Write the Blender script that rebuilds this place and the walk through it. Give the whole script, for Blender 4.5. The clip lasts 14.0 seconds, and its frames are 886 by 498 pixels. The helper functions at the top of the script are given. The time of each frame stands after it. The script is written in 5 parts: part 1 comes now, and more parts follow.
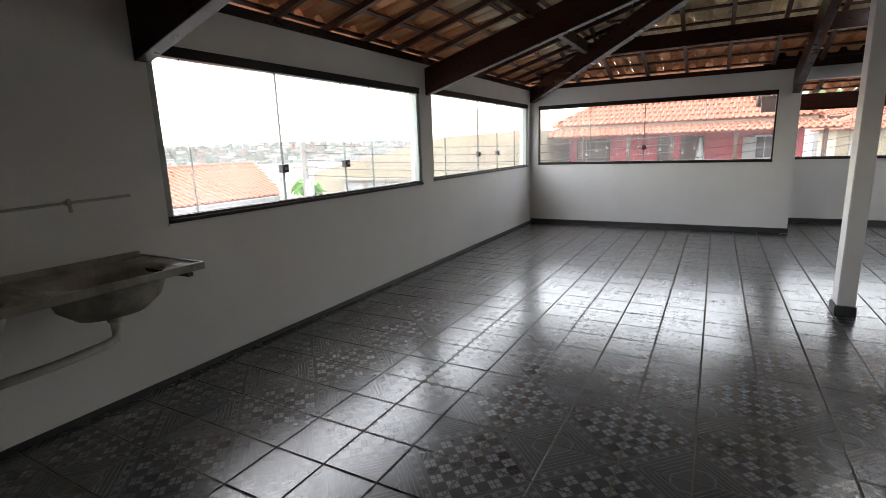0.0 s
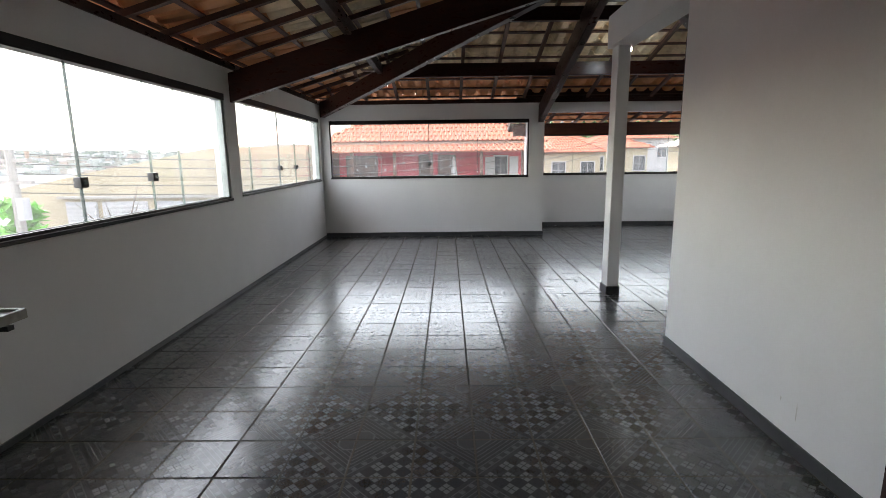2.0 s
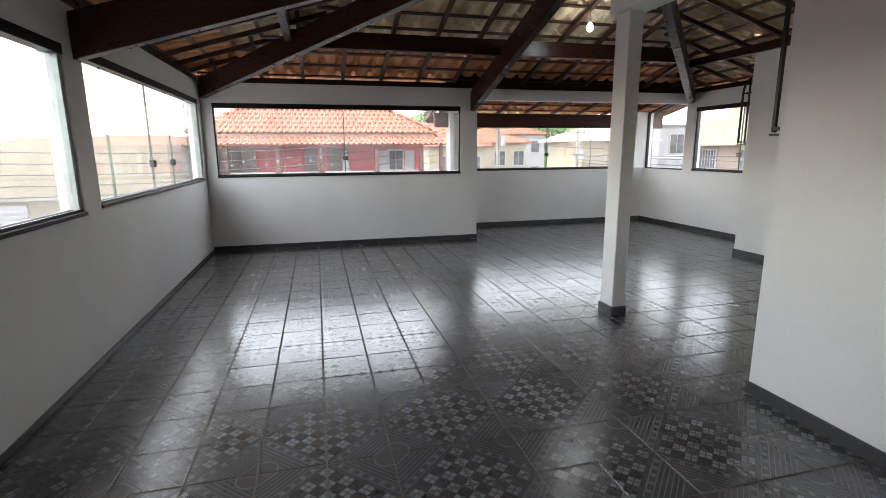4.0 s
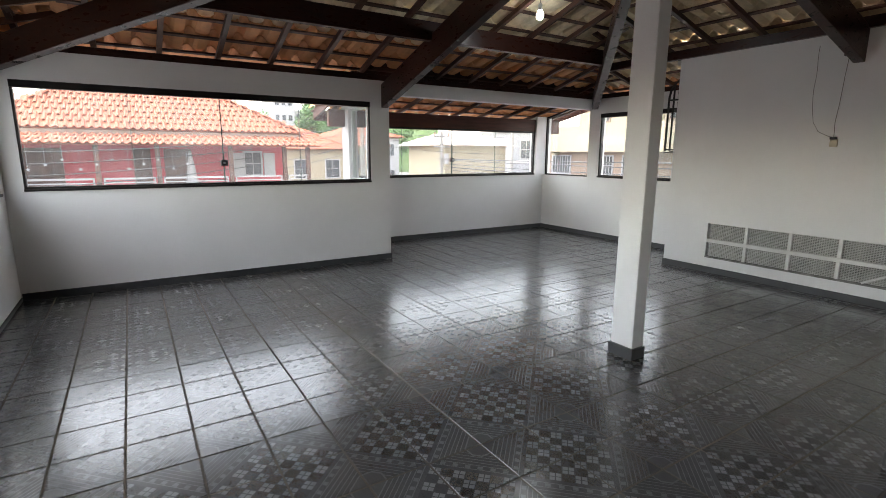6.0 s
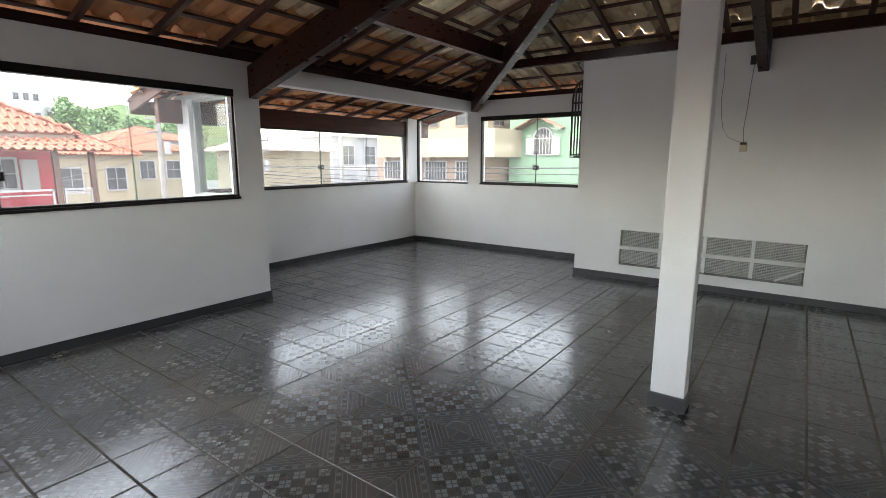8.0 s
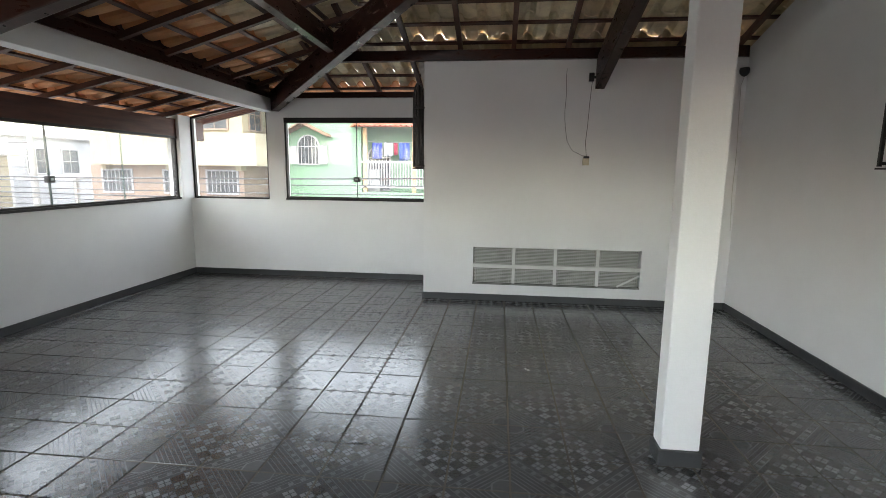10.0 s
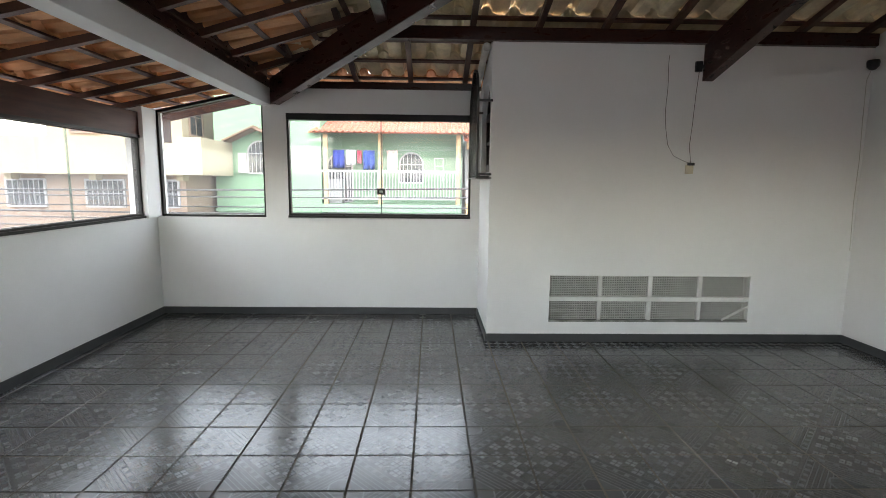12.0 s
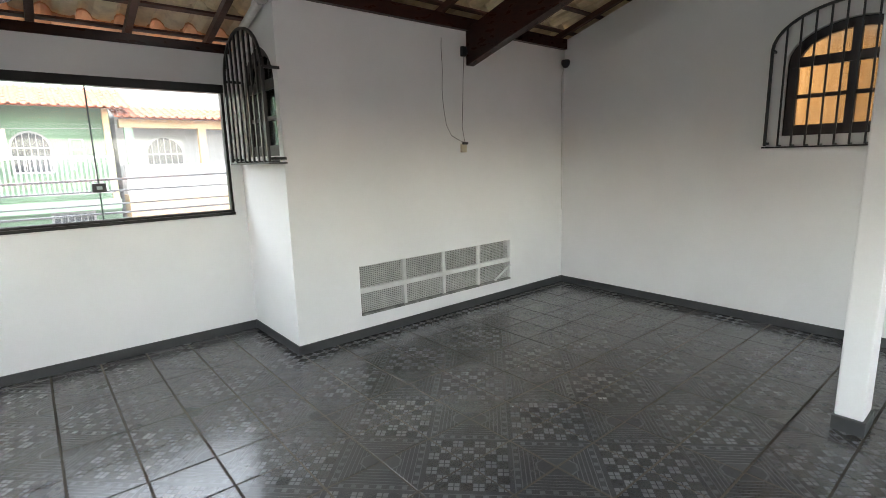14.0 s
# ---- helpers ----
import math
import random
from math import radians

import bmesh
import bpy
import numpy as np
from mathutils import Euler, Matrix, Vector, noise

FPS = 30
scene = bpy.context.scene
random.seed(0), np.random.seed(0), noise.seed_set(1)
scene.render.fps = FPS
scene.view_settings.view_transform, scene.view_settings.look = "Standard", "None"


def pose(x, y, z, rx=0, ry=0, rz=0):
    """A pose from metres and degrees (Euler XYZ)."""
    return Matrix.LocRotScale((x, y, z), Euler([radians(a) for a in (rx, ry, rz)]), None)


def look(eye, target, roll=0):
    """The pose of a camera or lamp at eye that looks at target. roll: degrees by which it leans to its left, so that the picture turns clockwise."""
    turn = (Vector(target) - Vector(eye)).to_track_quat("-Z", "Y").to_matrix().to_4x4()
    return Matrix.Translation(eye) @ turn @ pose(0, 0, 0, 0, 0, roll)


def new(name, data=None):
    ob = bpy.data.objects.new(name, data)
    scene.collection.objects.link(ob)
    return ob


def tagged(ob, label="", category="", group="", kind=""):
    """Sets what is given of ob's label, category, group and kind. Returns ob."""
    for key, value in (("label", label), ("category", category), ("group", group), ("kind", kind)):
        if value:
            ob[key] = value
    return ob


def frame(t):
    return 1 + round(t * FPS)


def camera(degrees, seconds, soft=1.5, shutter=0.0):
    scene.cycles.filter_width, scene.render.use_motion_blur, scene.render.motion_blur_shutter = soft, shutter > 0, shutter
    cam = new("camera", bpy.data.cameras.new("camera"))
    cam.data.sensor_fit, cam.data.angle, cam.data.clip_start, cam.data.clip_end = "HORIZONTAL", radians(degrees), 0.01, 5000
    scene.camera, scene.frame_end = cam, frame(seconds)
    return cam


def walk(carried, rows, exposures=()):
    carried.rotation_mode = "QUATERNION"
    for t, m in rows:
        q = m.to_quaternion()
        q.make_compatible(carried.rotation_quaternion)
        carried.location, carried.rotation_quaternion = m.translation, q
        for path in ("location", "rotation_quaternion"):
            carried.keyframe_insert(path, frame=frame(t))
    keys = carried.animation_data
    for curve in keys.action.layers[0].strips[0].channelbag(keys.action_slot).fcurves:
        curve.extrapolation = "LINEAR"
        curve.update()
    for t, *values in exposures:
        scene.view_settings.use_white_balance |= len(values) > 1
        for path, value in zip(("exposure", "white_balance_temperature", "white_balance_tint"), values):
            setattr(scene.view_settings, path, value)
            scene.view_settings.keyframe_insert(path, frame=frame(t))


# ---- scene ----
cam = camera(83.8, 14.0, soft=0.85)
PATH = [
    (0, (0.063, -0.15, 1.499), (-0.883, 1.565, 1.096), -1.9),
    (0.5, (-0.072, -0.365, 1.499), (-0.605, 1.53, 1.145), -2.3),
    (1, (-0.238, -0.504, 1.497), (-0.602, 1.424, 1.109), -1.7),
    (1.5, (-0.43, -0.536, 1.499), (-0.621, 1.418, 1.122), -1.0),
    (2, (-0.694, -0.364, 1.506), (-0.717, 1.602, 1.14), -0.7),
    (2.5, (-0.861, -0.075, 1.495), (-0.775, 1.89, 1.131), -0.2),
    (3, (-1.082, 0.291, 1.476), (-0.884, 2.246, 1.104), -0.2),
    (3.2, (-1.176, 0.456, 1.477), (-0.931, 2.404, 1.097), -0.3),
    (5.3, (-1.826, 2.186, 1.509), (-0.958, 3.949, 1.135), 0.1),
    (5.5, (-1.866, 2.337, 1.495), (-0.951, 4.076, 1.123), 0.2),
    (6, (-1.995, 2.724, 1.511), (-0.954, 4.389, 1.131), 0.3),
    (6.5, (-2.032, 3.182, 1.491), (-0.882, 4.776, 1.122), 0.1),
    (7, (-2.081, 3.6, 1.498), (-0.766, 5.064, 1.143), -0.2),
    (7.5, (-2.086, 3.996, 1.5), (-0.625, 5.315, 1.143), -0.2),
    (8, (-2.061, 4.469, 1.508), (-0.468, 5.624, 1.153), 0.1),
    (8.5, (-2.024, 4.903, 1.508), (-0.289, 5.832, 1.154), 0.3),
    (9, (-1.86, 5.266, 1.497), (-0.01, 5.946, 1.156), 0.6),
    (9.2, (-1.795, 5.421, 1.524), (0.092, 5.991, 1.185), 0.7),
    (11.3, (-0.693, 6.864, 1.504), (1.288, 6.855, 1.227), 0.3),
    (11.5, (-0.546, 7.009, 1.502), (1.434, 6.995, 1.223), 0.4),
    (12, (-0.266, 7.401, 1.508), (1.715, 7.354, 1.237), 0.6),
    (12.5, (-0.019, 7.727, 1.52), (1.96, 7.652, 1.234), 0.6),
    (13, (0.28, 8.057, 1.523), (2.245, 7.852, 1.21), -0.0),
    (13.5, (0.476, 8.337, 1.547), (2.346, 7.729, 1.186), -0.8),
    (13.8, (0.541, 8.369, 1.545), (2.237, 7.37, 1.187), -1.4),
    (14, (0.601, 8.4, 1.545), (2.112, 7.14, 1.185), -1.5),
]
EXPOSURES = [(0, 3.32, 7200, 18), (1.5, 3.29, 7000, 17), (3.2, 3.29, 7000, 17), (5.5, 3.42, 7100, 17), (7, 3.25, 7050, 17), (9, 3.51, 7000, 14), (11.5, 3.56, 7000, 14), (12.5, 3.41, 6950, 14), (13.5, 3.31, 6950, 14), (14, 3.91, 7050, 14)]
walk(cam, [(t, look(eye, target, roll)) for t, eye, target, roll in PATH], EXPOSURES)

# ---- world and sun ----
world = bpy.data.worlds.new("overcast_sky")
scene.world = world
world.use_nodes = True
wn = world.node_tree
sky = wn.nodes.new("ShaderNodeTexSky")
sky.sky_type, sky.sun_disc = "NISHITA", False
sky.sun_elevation, sky.sun_rotation = radians(68), radians(281)
sky.air_density, sky.dust_density, sky.ozone_density = 1.3, 1.6, 0.5
wn.nodes["Background"].inputs["Strength"].default_value = 0.15
pale = wn.nodes.new("ShaderNodeHueSaturation")           # thin cloud whitens the sky
pale.inputs["Saturation"].default_value = 0.45
wn.links.new(sky.outputs["Color"], pale.inputs["Color"])
wn.links.new(pale.outputs["Color"], wn.nodes["Background"].inputs["Color"])
sun = new("sun", bpy.data.lights.new("sun", "SUN"))
sun.data.energy, sun.data.angle, sun.data.color = 0.18, radians(40), (1.0, 0.96, 0.9)
sun.matrix_world = look((-16, 3, 40), (0, 0, 0))

# ---- small node kit ----
def material(name):
    m = bpy.data.materials.new(name)
    m.use_nodes = True
    return m, m.node_tree, m.node_tree.nodes["Principled BSDF"]


def link(nt, a, b):
    nt.links.new(a, b)


def value(nt, op, a, b=None, clamp=False):
    n = nt.nodes.new("ShaderNodeMath")
    n.operation, n.use_clamp = op, clamp
    for i, v in enumerate((a, b)):
        if v is None:
            continue
        if isinstance(v, (int, float)):
            n.inputs[i].default_value = v
        else:
            link(nt, v, n.inputs[i])
    return n.outputs[0]


def blend(nt, f, a, b, mode="MIX"):
    n = nt.nodes.new("ShaderNodeMix")
    n.data_type, n.blend_type = "RGBA", mode
    for i, v in ((0, f), (6, a), (7, b)):
        if isinstance(v, (int, float)):
            n.inputs[i].default_value = v
        elif isinstance(v, tuple):
            n.inputs[i].default_value = (*v, 1.0)
        else:
            link(nt, v, n.inputs[i])
    return n.outputs[2]


def position(nt, sx=1.0, sy=1.0, sz=1.0):
    g = nt.nodes.new("ShaderNodeNewGeometry")
    m = nt.nodes.new("ShaderNodeMapping")
    m.inputs["Scale"].default_value = (sx, sy, sz)
    link(nt, g.outputs["Position"], m.inputs["Vector"])
    return m.outputs["Vector"]


def noisy(nt, vec, scale, detail=4.0, rough=0.55, lo=0.35, hi=0.65):
    n = nt.nodes.new("ShaderNodeTexNoise")
    n.inputs["Scale"].default_value, n.inputs["Detail"].default_value = scale, detail
    n.inputs["Roughness"].default_value = rough
    link(nt, vec, n.inputs["Vector"])
    r = nt.nodes.new("ShaderNodeMapRange")
    r.inputs["From Min"].default_value, r.inputs["From Max"].default_value = lo, hi
    link(nt, n.outputs["Fac"], r.inputs["Value"])
    return r.outputs["Result"]


def relief(nt, bsdf, height, strength, distance):
    b = nt.nodes.new("ShaderNodeBump")
    b.inputs["Strength"].default_value, b.inputs["Distance"].default_value = strength, distance
    link(nt, height, b.inputs["Height"])
    link(nt, b.outputs["Normal"], bsdf.inputs["Normal"])


def pick(nt):
    """A number from 0 to 1, another one for each piece."""
    o = nt.nodes.new("ShaderNodeObjectInfo")
    g = nt.nodes.new("ShaderNodeNewGeometry")
    return value(nt, "FRACT", value(nt, "ADD", o.outputs["Random"], g.outputs["Random Per Island"]))


def surface(name, col, col2, scale=3.0, rough=0.6, bump=0.15, grain=60.0, spread=0.0, metal=0.0, stretch=(1, 1, 1), rough2=None, dist=0.004):
    """A surface of two close colours, mottled at two scales, with fine relief."""
    m, nt, b = material(name)
    vec = position(nt, *stretch)
    big = noisy(nt, vec, scale, 5.0)
    fine = noisy(nt, vec, grain, 3.0, 0.6, 0.3, 0.7)
    c = blend(nt, value(nt, "ADD", value(nt, "MULTIPLY", big, 0.7), value(nt, "MULTIPLY", fine, 0.3)), col, col2)
    if spread:
        h = nt.nodes.new("ShaderNodeHueSaturation")
        r = pick(nt)
        link(nt, value(nt, "ADD", value(nt, "MULTIPLY", r, spread), 1 - spread / 2), h.inputs["Value"])
        link(nt, c, h.inputs["Color"])
        c = h.outputs["Color"]
    link(nt, c, b.inputs["Base Color"])
    b.inputs["Metallic"].default_value = metal
    link(nt, value(nt, "ADD", value(nt, "MULTIPLY", big, (rough2 or rough) - rough), rough), b.inputs["Roughness"])
    relief(nt, b, fine, bump, dist)
    return m


# ---- materials ----
M_WALL = surface("white_wall_paint", (0.765, 0.765, 0.758), (0.705, 0.705, 0.698), 1.3, 0.55, 0.12, 90.0, rough2=0.7)
# Darker copy of the white paint: the bay side's shade is in the colour.
M_OUTER = surface("shaded_white_outer_paint", (0.42, 0.42, 0.43), (0.35, 0.35, 0.36), 1.3, 0.6, 0.12, 60.0)
M_BASE = surface("grey_skirting_paint", (0.045, 0.047, 0.048), (0.032, 0.033, 0.034), 4.0, 0.45, 0.1, 60.0)
M_WOOD = surface("dark_stained_timber", (0.05, 0.017, 0.011), (0.024, 0.009, 0.007), 3.0, 0.26, 0.05, 40.0, 0.3, rough2=0.36, stretch=(3, 3, 9))
M_WOOD_RED = surface("red_brown_timber", (0.075, 0.020, 0.012), (0.038, 0.011, 0.008), 3.0, 0.4, 0.2, 40.0, 0.3, rough2=0.55, stretch=(1, 6, 9))
for m in (M_WOOD, M_WOOD_RED):
    m.node_tree.nodes["Principled BSDF"].inputs["Specular IOR Level"].default_value = 0.28
M_BATTEN = surface("brown_batten_timber", (0.11, 0.043, 0.025), (0.045, 0.019, 0.012), 5.0, 0.5, 0.3, 50.0, 0.6)
M_JOINT = surface("dark_grout", (0.028, 0.026, 0.023), (0.12, 0.10, 0.078), 0.7, 0.8, 0.3, 120.0)
M_JOINT.node_tree.nodes["Principled BSDF"].inputs["Specular IOR Level"].default_value = 0.1
M_BLACK = surface("black_aluminium", (0.014, 0.013, 0.013), (0.024, 0.022, 0.021), 6.0, 0.35, 0.05, 80.0, metal=0.0)
M_BLACK.node_tree.nodes["Principled BSDF"].inputs["Specular IOR Level"].default_value = 0.2
M_IRON = surface("black_painted_iron", (0.012, 0.012, 0.013), (0.025, 0.023, 0.022), 12.0, 0.4, 0.15, 90.0)
M_ALU = surface("grey_green_aluminium", (0.34, 0.38, 0.37), (0.26, 0.30, 0.29), 5.0, 0.35, 0.05, 60.0, metal=0.4)
M_PVC = surface("grimy_white_plastic", (0.62, 0.61, 0.57), (0.42, 0.41, 0.37), 9.0, 0.35, 0.05, 50.0)
M_SINK = surface("worn_synthetic_marble", (0.42, 0.40, 0.34), (0.20, 0.19, 0.16), 7.0, 0.3, 0.08, 45.0, rough2=0.5)
M_CREAM_PLASTIC = surface("cream_plastic", (0.62, 0.55, 0.40), (0.5, 0.44, 0.33), 12.0, 0.4, 0.05, 50.0)
M_DARK_PLASTIC = surface("black_plastic", (0.02, 0.02, 0.022), (0.035, 0.035, 0.037), 20.0, 0.35, 0.05, 80.0)
M_WIRE = surface("galvanised_wire", (0.52, 0.52, 0.49), (0.38, 0.38, 0.35), 14.0, 0.5, 0.1, 80.0)
M_SCREEN = surface("white_screen_bar", (0.72, 0.72, 0.70), (0.6, 0.6, 0.57), 9.0, 0.5, 0.1, 80.0)
M_VOID = surface("mottled_grey_backing", (0.10, 0.10, 0.092), (0.30, 0.30, 0.275), 7.0, 0.9, 0.2, 40.0)


def clay(name, col, col2, dirt, amount):
    m, nt, b = material(name)
    vec = position(nt)
    big = noisy(nt, vec, 2.2, 5.0)
    blot = noisy(nt, vec, 9.0, 5.0, 0.6, 0.45, 0.7)
    fine = noisy(nt, vec, 70.0, 3.0, 0.6, 0.3, 0.7)
    r = pick(nt)
    c = blend(nt, r, col, col2)
    c = blend(nt, value(nt, "MULTIPLY", blot, amount), c, dirt)
    c = blend(nt, value(nt, "MULTIPLY", big, amount * 0.7), c, dirt)
    link(nt, c, b.inputs["Base Color"])
    b.inputs["Roughness"].default_value = 0.75
    relief(nt, b, fine, 0.3, 0.004)
    return m


M_TILE_UNDER = clay("weathered_clay_tile", (0.88, 0.78, 0.56), (0.76, 0.59, 0.38), (0.32, 0.23, 0.15), 0.42)
# Daylight entering at the eaves is put into this orange; bay tiles share it.
M_TILE_EAVE = clay("orange_daylit_clay_tile", (0.74, 0.38, 0.18), (0.66, 0.30, 0.12), (0.40, 0.20, 0.11), 0.4)
M_TERRACOTTA = clay("terracotta_roof_tile", (0.36, 0.098, 0.045), (0.30, 0.076, 0.036), (0.19, 0.08, 0.05), 0.5)
M_PALE_TILE = clay("pale_roof_tile", (0.74, 0.66, 0.60), (0.68, 0.60, 0.55), (0.5, 0.42, 0.36), 0.4)


def glass(name, tint):
    """Thin clear pane: see-through, a little dusty, with a mirror gloss that grows at a slant."""
    m, nt, b = material(name)
    nt.nodes.remove(b)
    out = nt.nodes["Material Output"]
    clear, gloss, mixed = nt.nodes.new("ShaderNodeBsdfTransparent"), nt.nodes.new("ShaderNodeBsdfGlossy"), nt.nodes.new("ShaderNodeMixShader")
    clear.inputs["Color"].default_value = (*tint, 1)
    gloss.inputs["Roughness"].default_value = 0.02
    f = nt.nodes.new("ShaderNodeLayerWeight")
    slant = value(nt, "POWER", f.outputs["Facing"], 4.0)
    link(nt, value(nt, "ADD", value(nt, "MULTIPLY", slant, 0.55), 0.035), mixed.inputs[0])
    link(nt, clear.outputs[0], mixed.inputs[1])
    link(nt, gloss.outputs[0], mixed.inputs[2])
    film, veil = nt.nodes.new("ShaderNodeBsdfTranslucent"), nt.nodes.new("ShaderNodeMixShader")
    film.inputs["Color"].default_value = (0.9, 0.9, 0.88, 1)
    smear = noisy(nt, position(nt), 1.6, 5.0, 0.6, 0.3, 0.75)
    link(nt, value(nt, "ADD", value(nt, "MULTIPLY", smear, 0.035), 0.014), veil.inputs[0])
    link(nt, mixed.outputs[0], veil.inputs[1])
    link(nt, film.outputs[0], veil.inputs[2])
    link(nt, veil.outputs[0], out.inputs["Surface"])
    return m


M_GLASS = glass("clear_tempered_glass", (0.95, 0.975, 0.965))

TP, TX, TY = 0.3185, 2.30, 8.13      # floor tile pitch and one joint crossing


def floor_material():
    """Slate-grey ceramic tile. Four tiles together make a slanting block of small squares; between the blocks lie
    slanting panels of plank borders round a stone octagon."""
    m, nt, b = material("slate_grey_floor_tile")
    g = nt.nodes.new("ShaderNodeNewGeometry")
    sep = nt.nodes.new("ShaderNodeSeparateXYZ")
    link(nt, g.outputs["Position"], sep.inputs[0])
    def calc(op, a, c=None):
        return value(nt, op, a, c)
    def both(a, *rest):
        for c in rest:
            a = calc("MULTIPLY", a, c)
        return a
    px = calc("DIVIDE", calc("SUBTRACT", sep.outputs["X"], TX), TP)
    py = calc("DIVIDE", calc("SUBTRACT", sep.outputs["Y"], TY), TP)
    def local(p):                                    # from -1 to 1 about every second joint
        return calc("SUBTRACT", p, calc("MULTIPLY", calc("ROUND", calc("MULTIPLY", p, 0.5)), 2.0))
    def near(f, at, w):
        return calc("LESS_THAN", calc("ABSOLUTE", calc("SUBTRACT", f, at)), w)
    # block of small squares, seven by seven
    lx, ly = local(calc("ADD", px, BLOCK[0])), local(calc("ADD", py, BLOCK[1]))
    s1, s2 = calc("ADD", lx, ly), calc("SUBTRACT", lx, ly)
    d1, d2 = calc("ADD", calc("MULTIPLY", s1, 3.75), 20.5), calc("ADD", calc("MULTIPLY", s2, 3.75), 20.5)
    f1, f2 = calc("FRACT", d1), calc("FRACT", d2)
    even = calc("LESS_THAN", calc("MODULO", calc("ADD", calc("FLOOR", d1), calc("FLOOR", d2)), 2.0), 0.5)
    c1, c2 = calc("ABSOLUTE", calc("SUBTRACT", f1, 0.5)), calc("ABSOLUTE", calc("SUBTRACT", f2, 0.5))
    body = both(calc("LESS_THAN", c1, 0.45), calc("LESS_THAN", c2, 0.45), calc("GREATER_THAN", c1, 0.045), calc("GREATER_THAN", c2, 0.045))
    inside = calc("LESS_THAN", calc("MAXIMUM", calc("ABSOLUTE", s1), calc("ABSOLUTE", s2)), 0.93)
    square, dark = both(body, even, inside), both(inside, calc("SUBTRACT", 1.0, even))
    # panel of planks
    mx, my = local(calc("ADD", px, BLOCK[0] + 1.0)), local(calc("ADD", py, BLOCK[1] + 1.0))
    e1, e2 = calc("ABSOLUTE", calc("ADD", mx, my)), calc("ABSOLUTE", calc("SUBTRACT", mx, my))
    r = calc("MAXIMUM", e1, e2)
    panel = calc("LESS_THAN", r, 0.97)
    octagon = calc("MAXIMUM", calc("MAXIMUM", e1, calc("MULTIPLY", e2, 1.45)), calc("MULTIPLY", calc("ADD", e1, e2), 0.8))
    stone = calc("LESS_THAN", octagon, 0.43)
    line = calc("MAXIMUM", near(octagon, 0.45, 0.022), both(calc("GREATER_THAN", octagon, 0.47), calc("MAXIMUM", calc("MAXIMUM", both(calc("LESS_THAN", calc("FRACT", calc("MULTIPLY", r, 10.0)), 0.2), calc("LESS_THAN", r, 0.84)), near(r, 0.96, 0.012)), near(e1, e2, 0.02))))
    bead = both(near(r, 0.89, 0.05), calc("LESS_THAN", calc("ABSOLUTE", calc("SUBTRACT", calc("FRACT", calc("MULTIPLY", calc("MINIMUM", e1, e2), 3.6)), 0.5)), 0.2))
    line, stone, bead = both(line, panel), both(stone, panel), both(bead, panel)
    vec = position(nt)
    cloud = noisy(nt, vec, 5.0, 6.0, 0.65, 0.3, 0.7)
    streak = noisy(nt, position(nt, 26, 9, 1), 3.0, 5.0, 0.6)
    dust = noisy(nt, vec, 0.55, 6.0, 0.7, 0.5, 0.85)
    trail = value(nt, "SUBTRACT", 1.0, calc("MULTIPLY", calc("ABSOLUTE", calc("ADD", sep.outputs["X"], 0.55)), 1.9), True)
    trail = calc("MULTIPLY", trail, value(nt, "SUBTRACT", sep.outputs["Y"], 5.0, True))
    trail = value(nt, "MULTIPLY", trail, noisy(nt, vec, 2.6, 6.0, 0.75, 0.3, 0.8), True)
    dust = value(nt, "MAXIMUM", dust, calc("MULTIPLY", trail, 1.6), True)
    fine = noisy(nt, vec, 140.0, 3.0, 0.6, 0.3, 0.7)
    wear = noisy(nt, vec, 14.0, 4.0, 0.6, 0.35, 0.6)
    base = blend(nt, cloud, (0.030, 0.032, 0.0335), (0.043, 0.0455, 0.047))
    base = blend(nt, calc("MULTIPLY", fine, 0.3), base, (0.08, 0.083, 0.085))
    base = blend(nt, calc("MULTIPLY", streak, 0.35), base, (0.075, 0.078, 0.08))
    base = blend(nt, calc("MULTIPLY", dark, 0.4), base, (0.02, 0.0215, 0.0225))
    base = blend(nt, calc("MULTIPLY", stone, 0.35), base, (0.08, 0.083, 0.084))
    base = blend(nt, both(square, calc("ADD", calc("MULTIPLY", wear, 0.25), 0.6)), base, (0.168, 0.174, 0.179))
    base = blend(nt, both(calc("MAXIMUM", line, bead), calc("ADD", calc("MULTIPLY", wear, 0.25), 0.45)), base, (0.135, 0.141, 0.146))
    base = blend(nt, calc("MULTIPLY", dust, 0.45), base, (0.13, 0.104, 0.066))
    def rim(p):                                      # worn, dusty strip along the joints
        return calc("LESS_THAN", calc("ABSOLUTE", calc("SUBTRACT", p, calc("ROUND", p))), 0.022)
    base = blend(nt, both(calc("MAXIMUM", rim(px), rim(py)), calc("ADD", calc("MULTIPLY", wear, 0.25), 0.12)), base, (0.115, 0.107, 0.095))
    h = nt.nodes.new("ShaderNodeHueSaturation")
    link(nt, calc("ADD", calc("MULTIPLY", pick(nt), 0.3), 0.85), h.inputs["Value"])
    link(nt, base, h.inputs["Color"])
    link(nt, h.outputs["Color"], b.inputs["Base Color"])
    rough = calc("ADD", calc("MULTIPLY", cloud, 0.07), 0.16)
    rough = calc("ADD", rough, calc("MULTIPLY", dust, 0.05))
    link(nt, calc("ADD", rough, calc("MULTIPLY", square, 0.04)), b.inputs["Roughness"])
    hgt = calc("ADD", calc("MULTIPLY", streak, 0.25), calc("ADD", calc("MULTIPLY", square, 0.7), calc("MULTIPLY", fine, 0.08)))
    hgt = calc("ADD", hgt, calc("MULTIPLY", calc("MAXIMUM", line, bead), 0.5))
    relief(nt, b, hgt, 0.5, 0.0016)
    b.inputs["Specular IOR Level"].default_value = 0.92
    return m


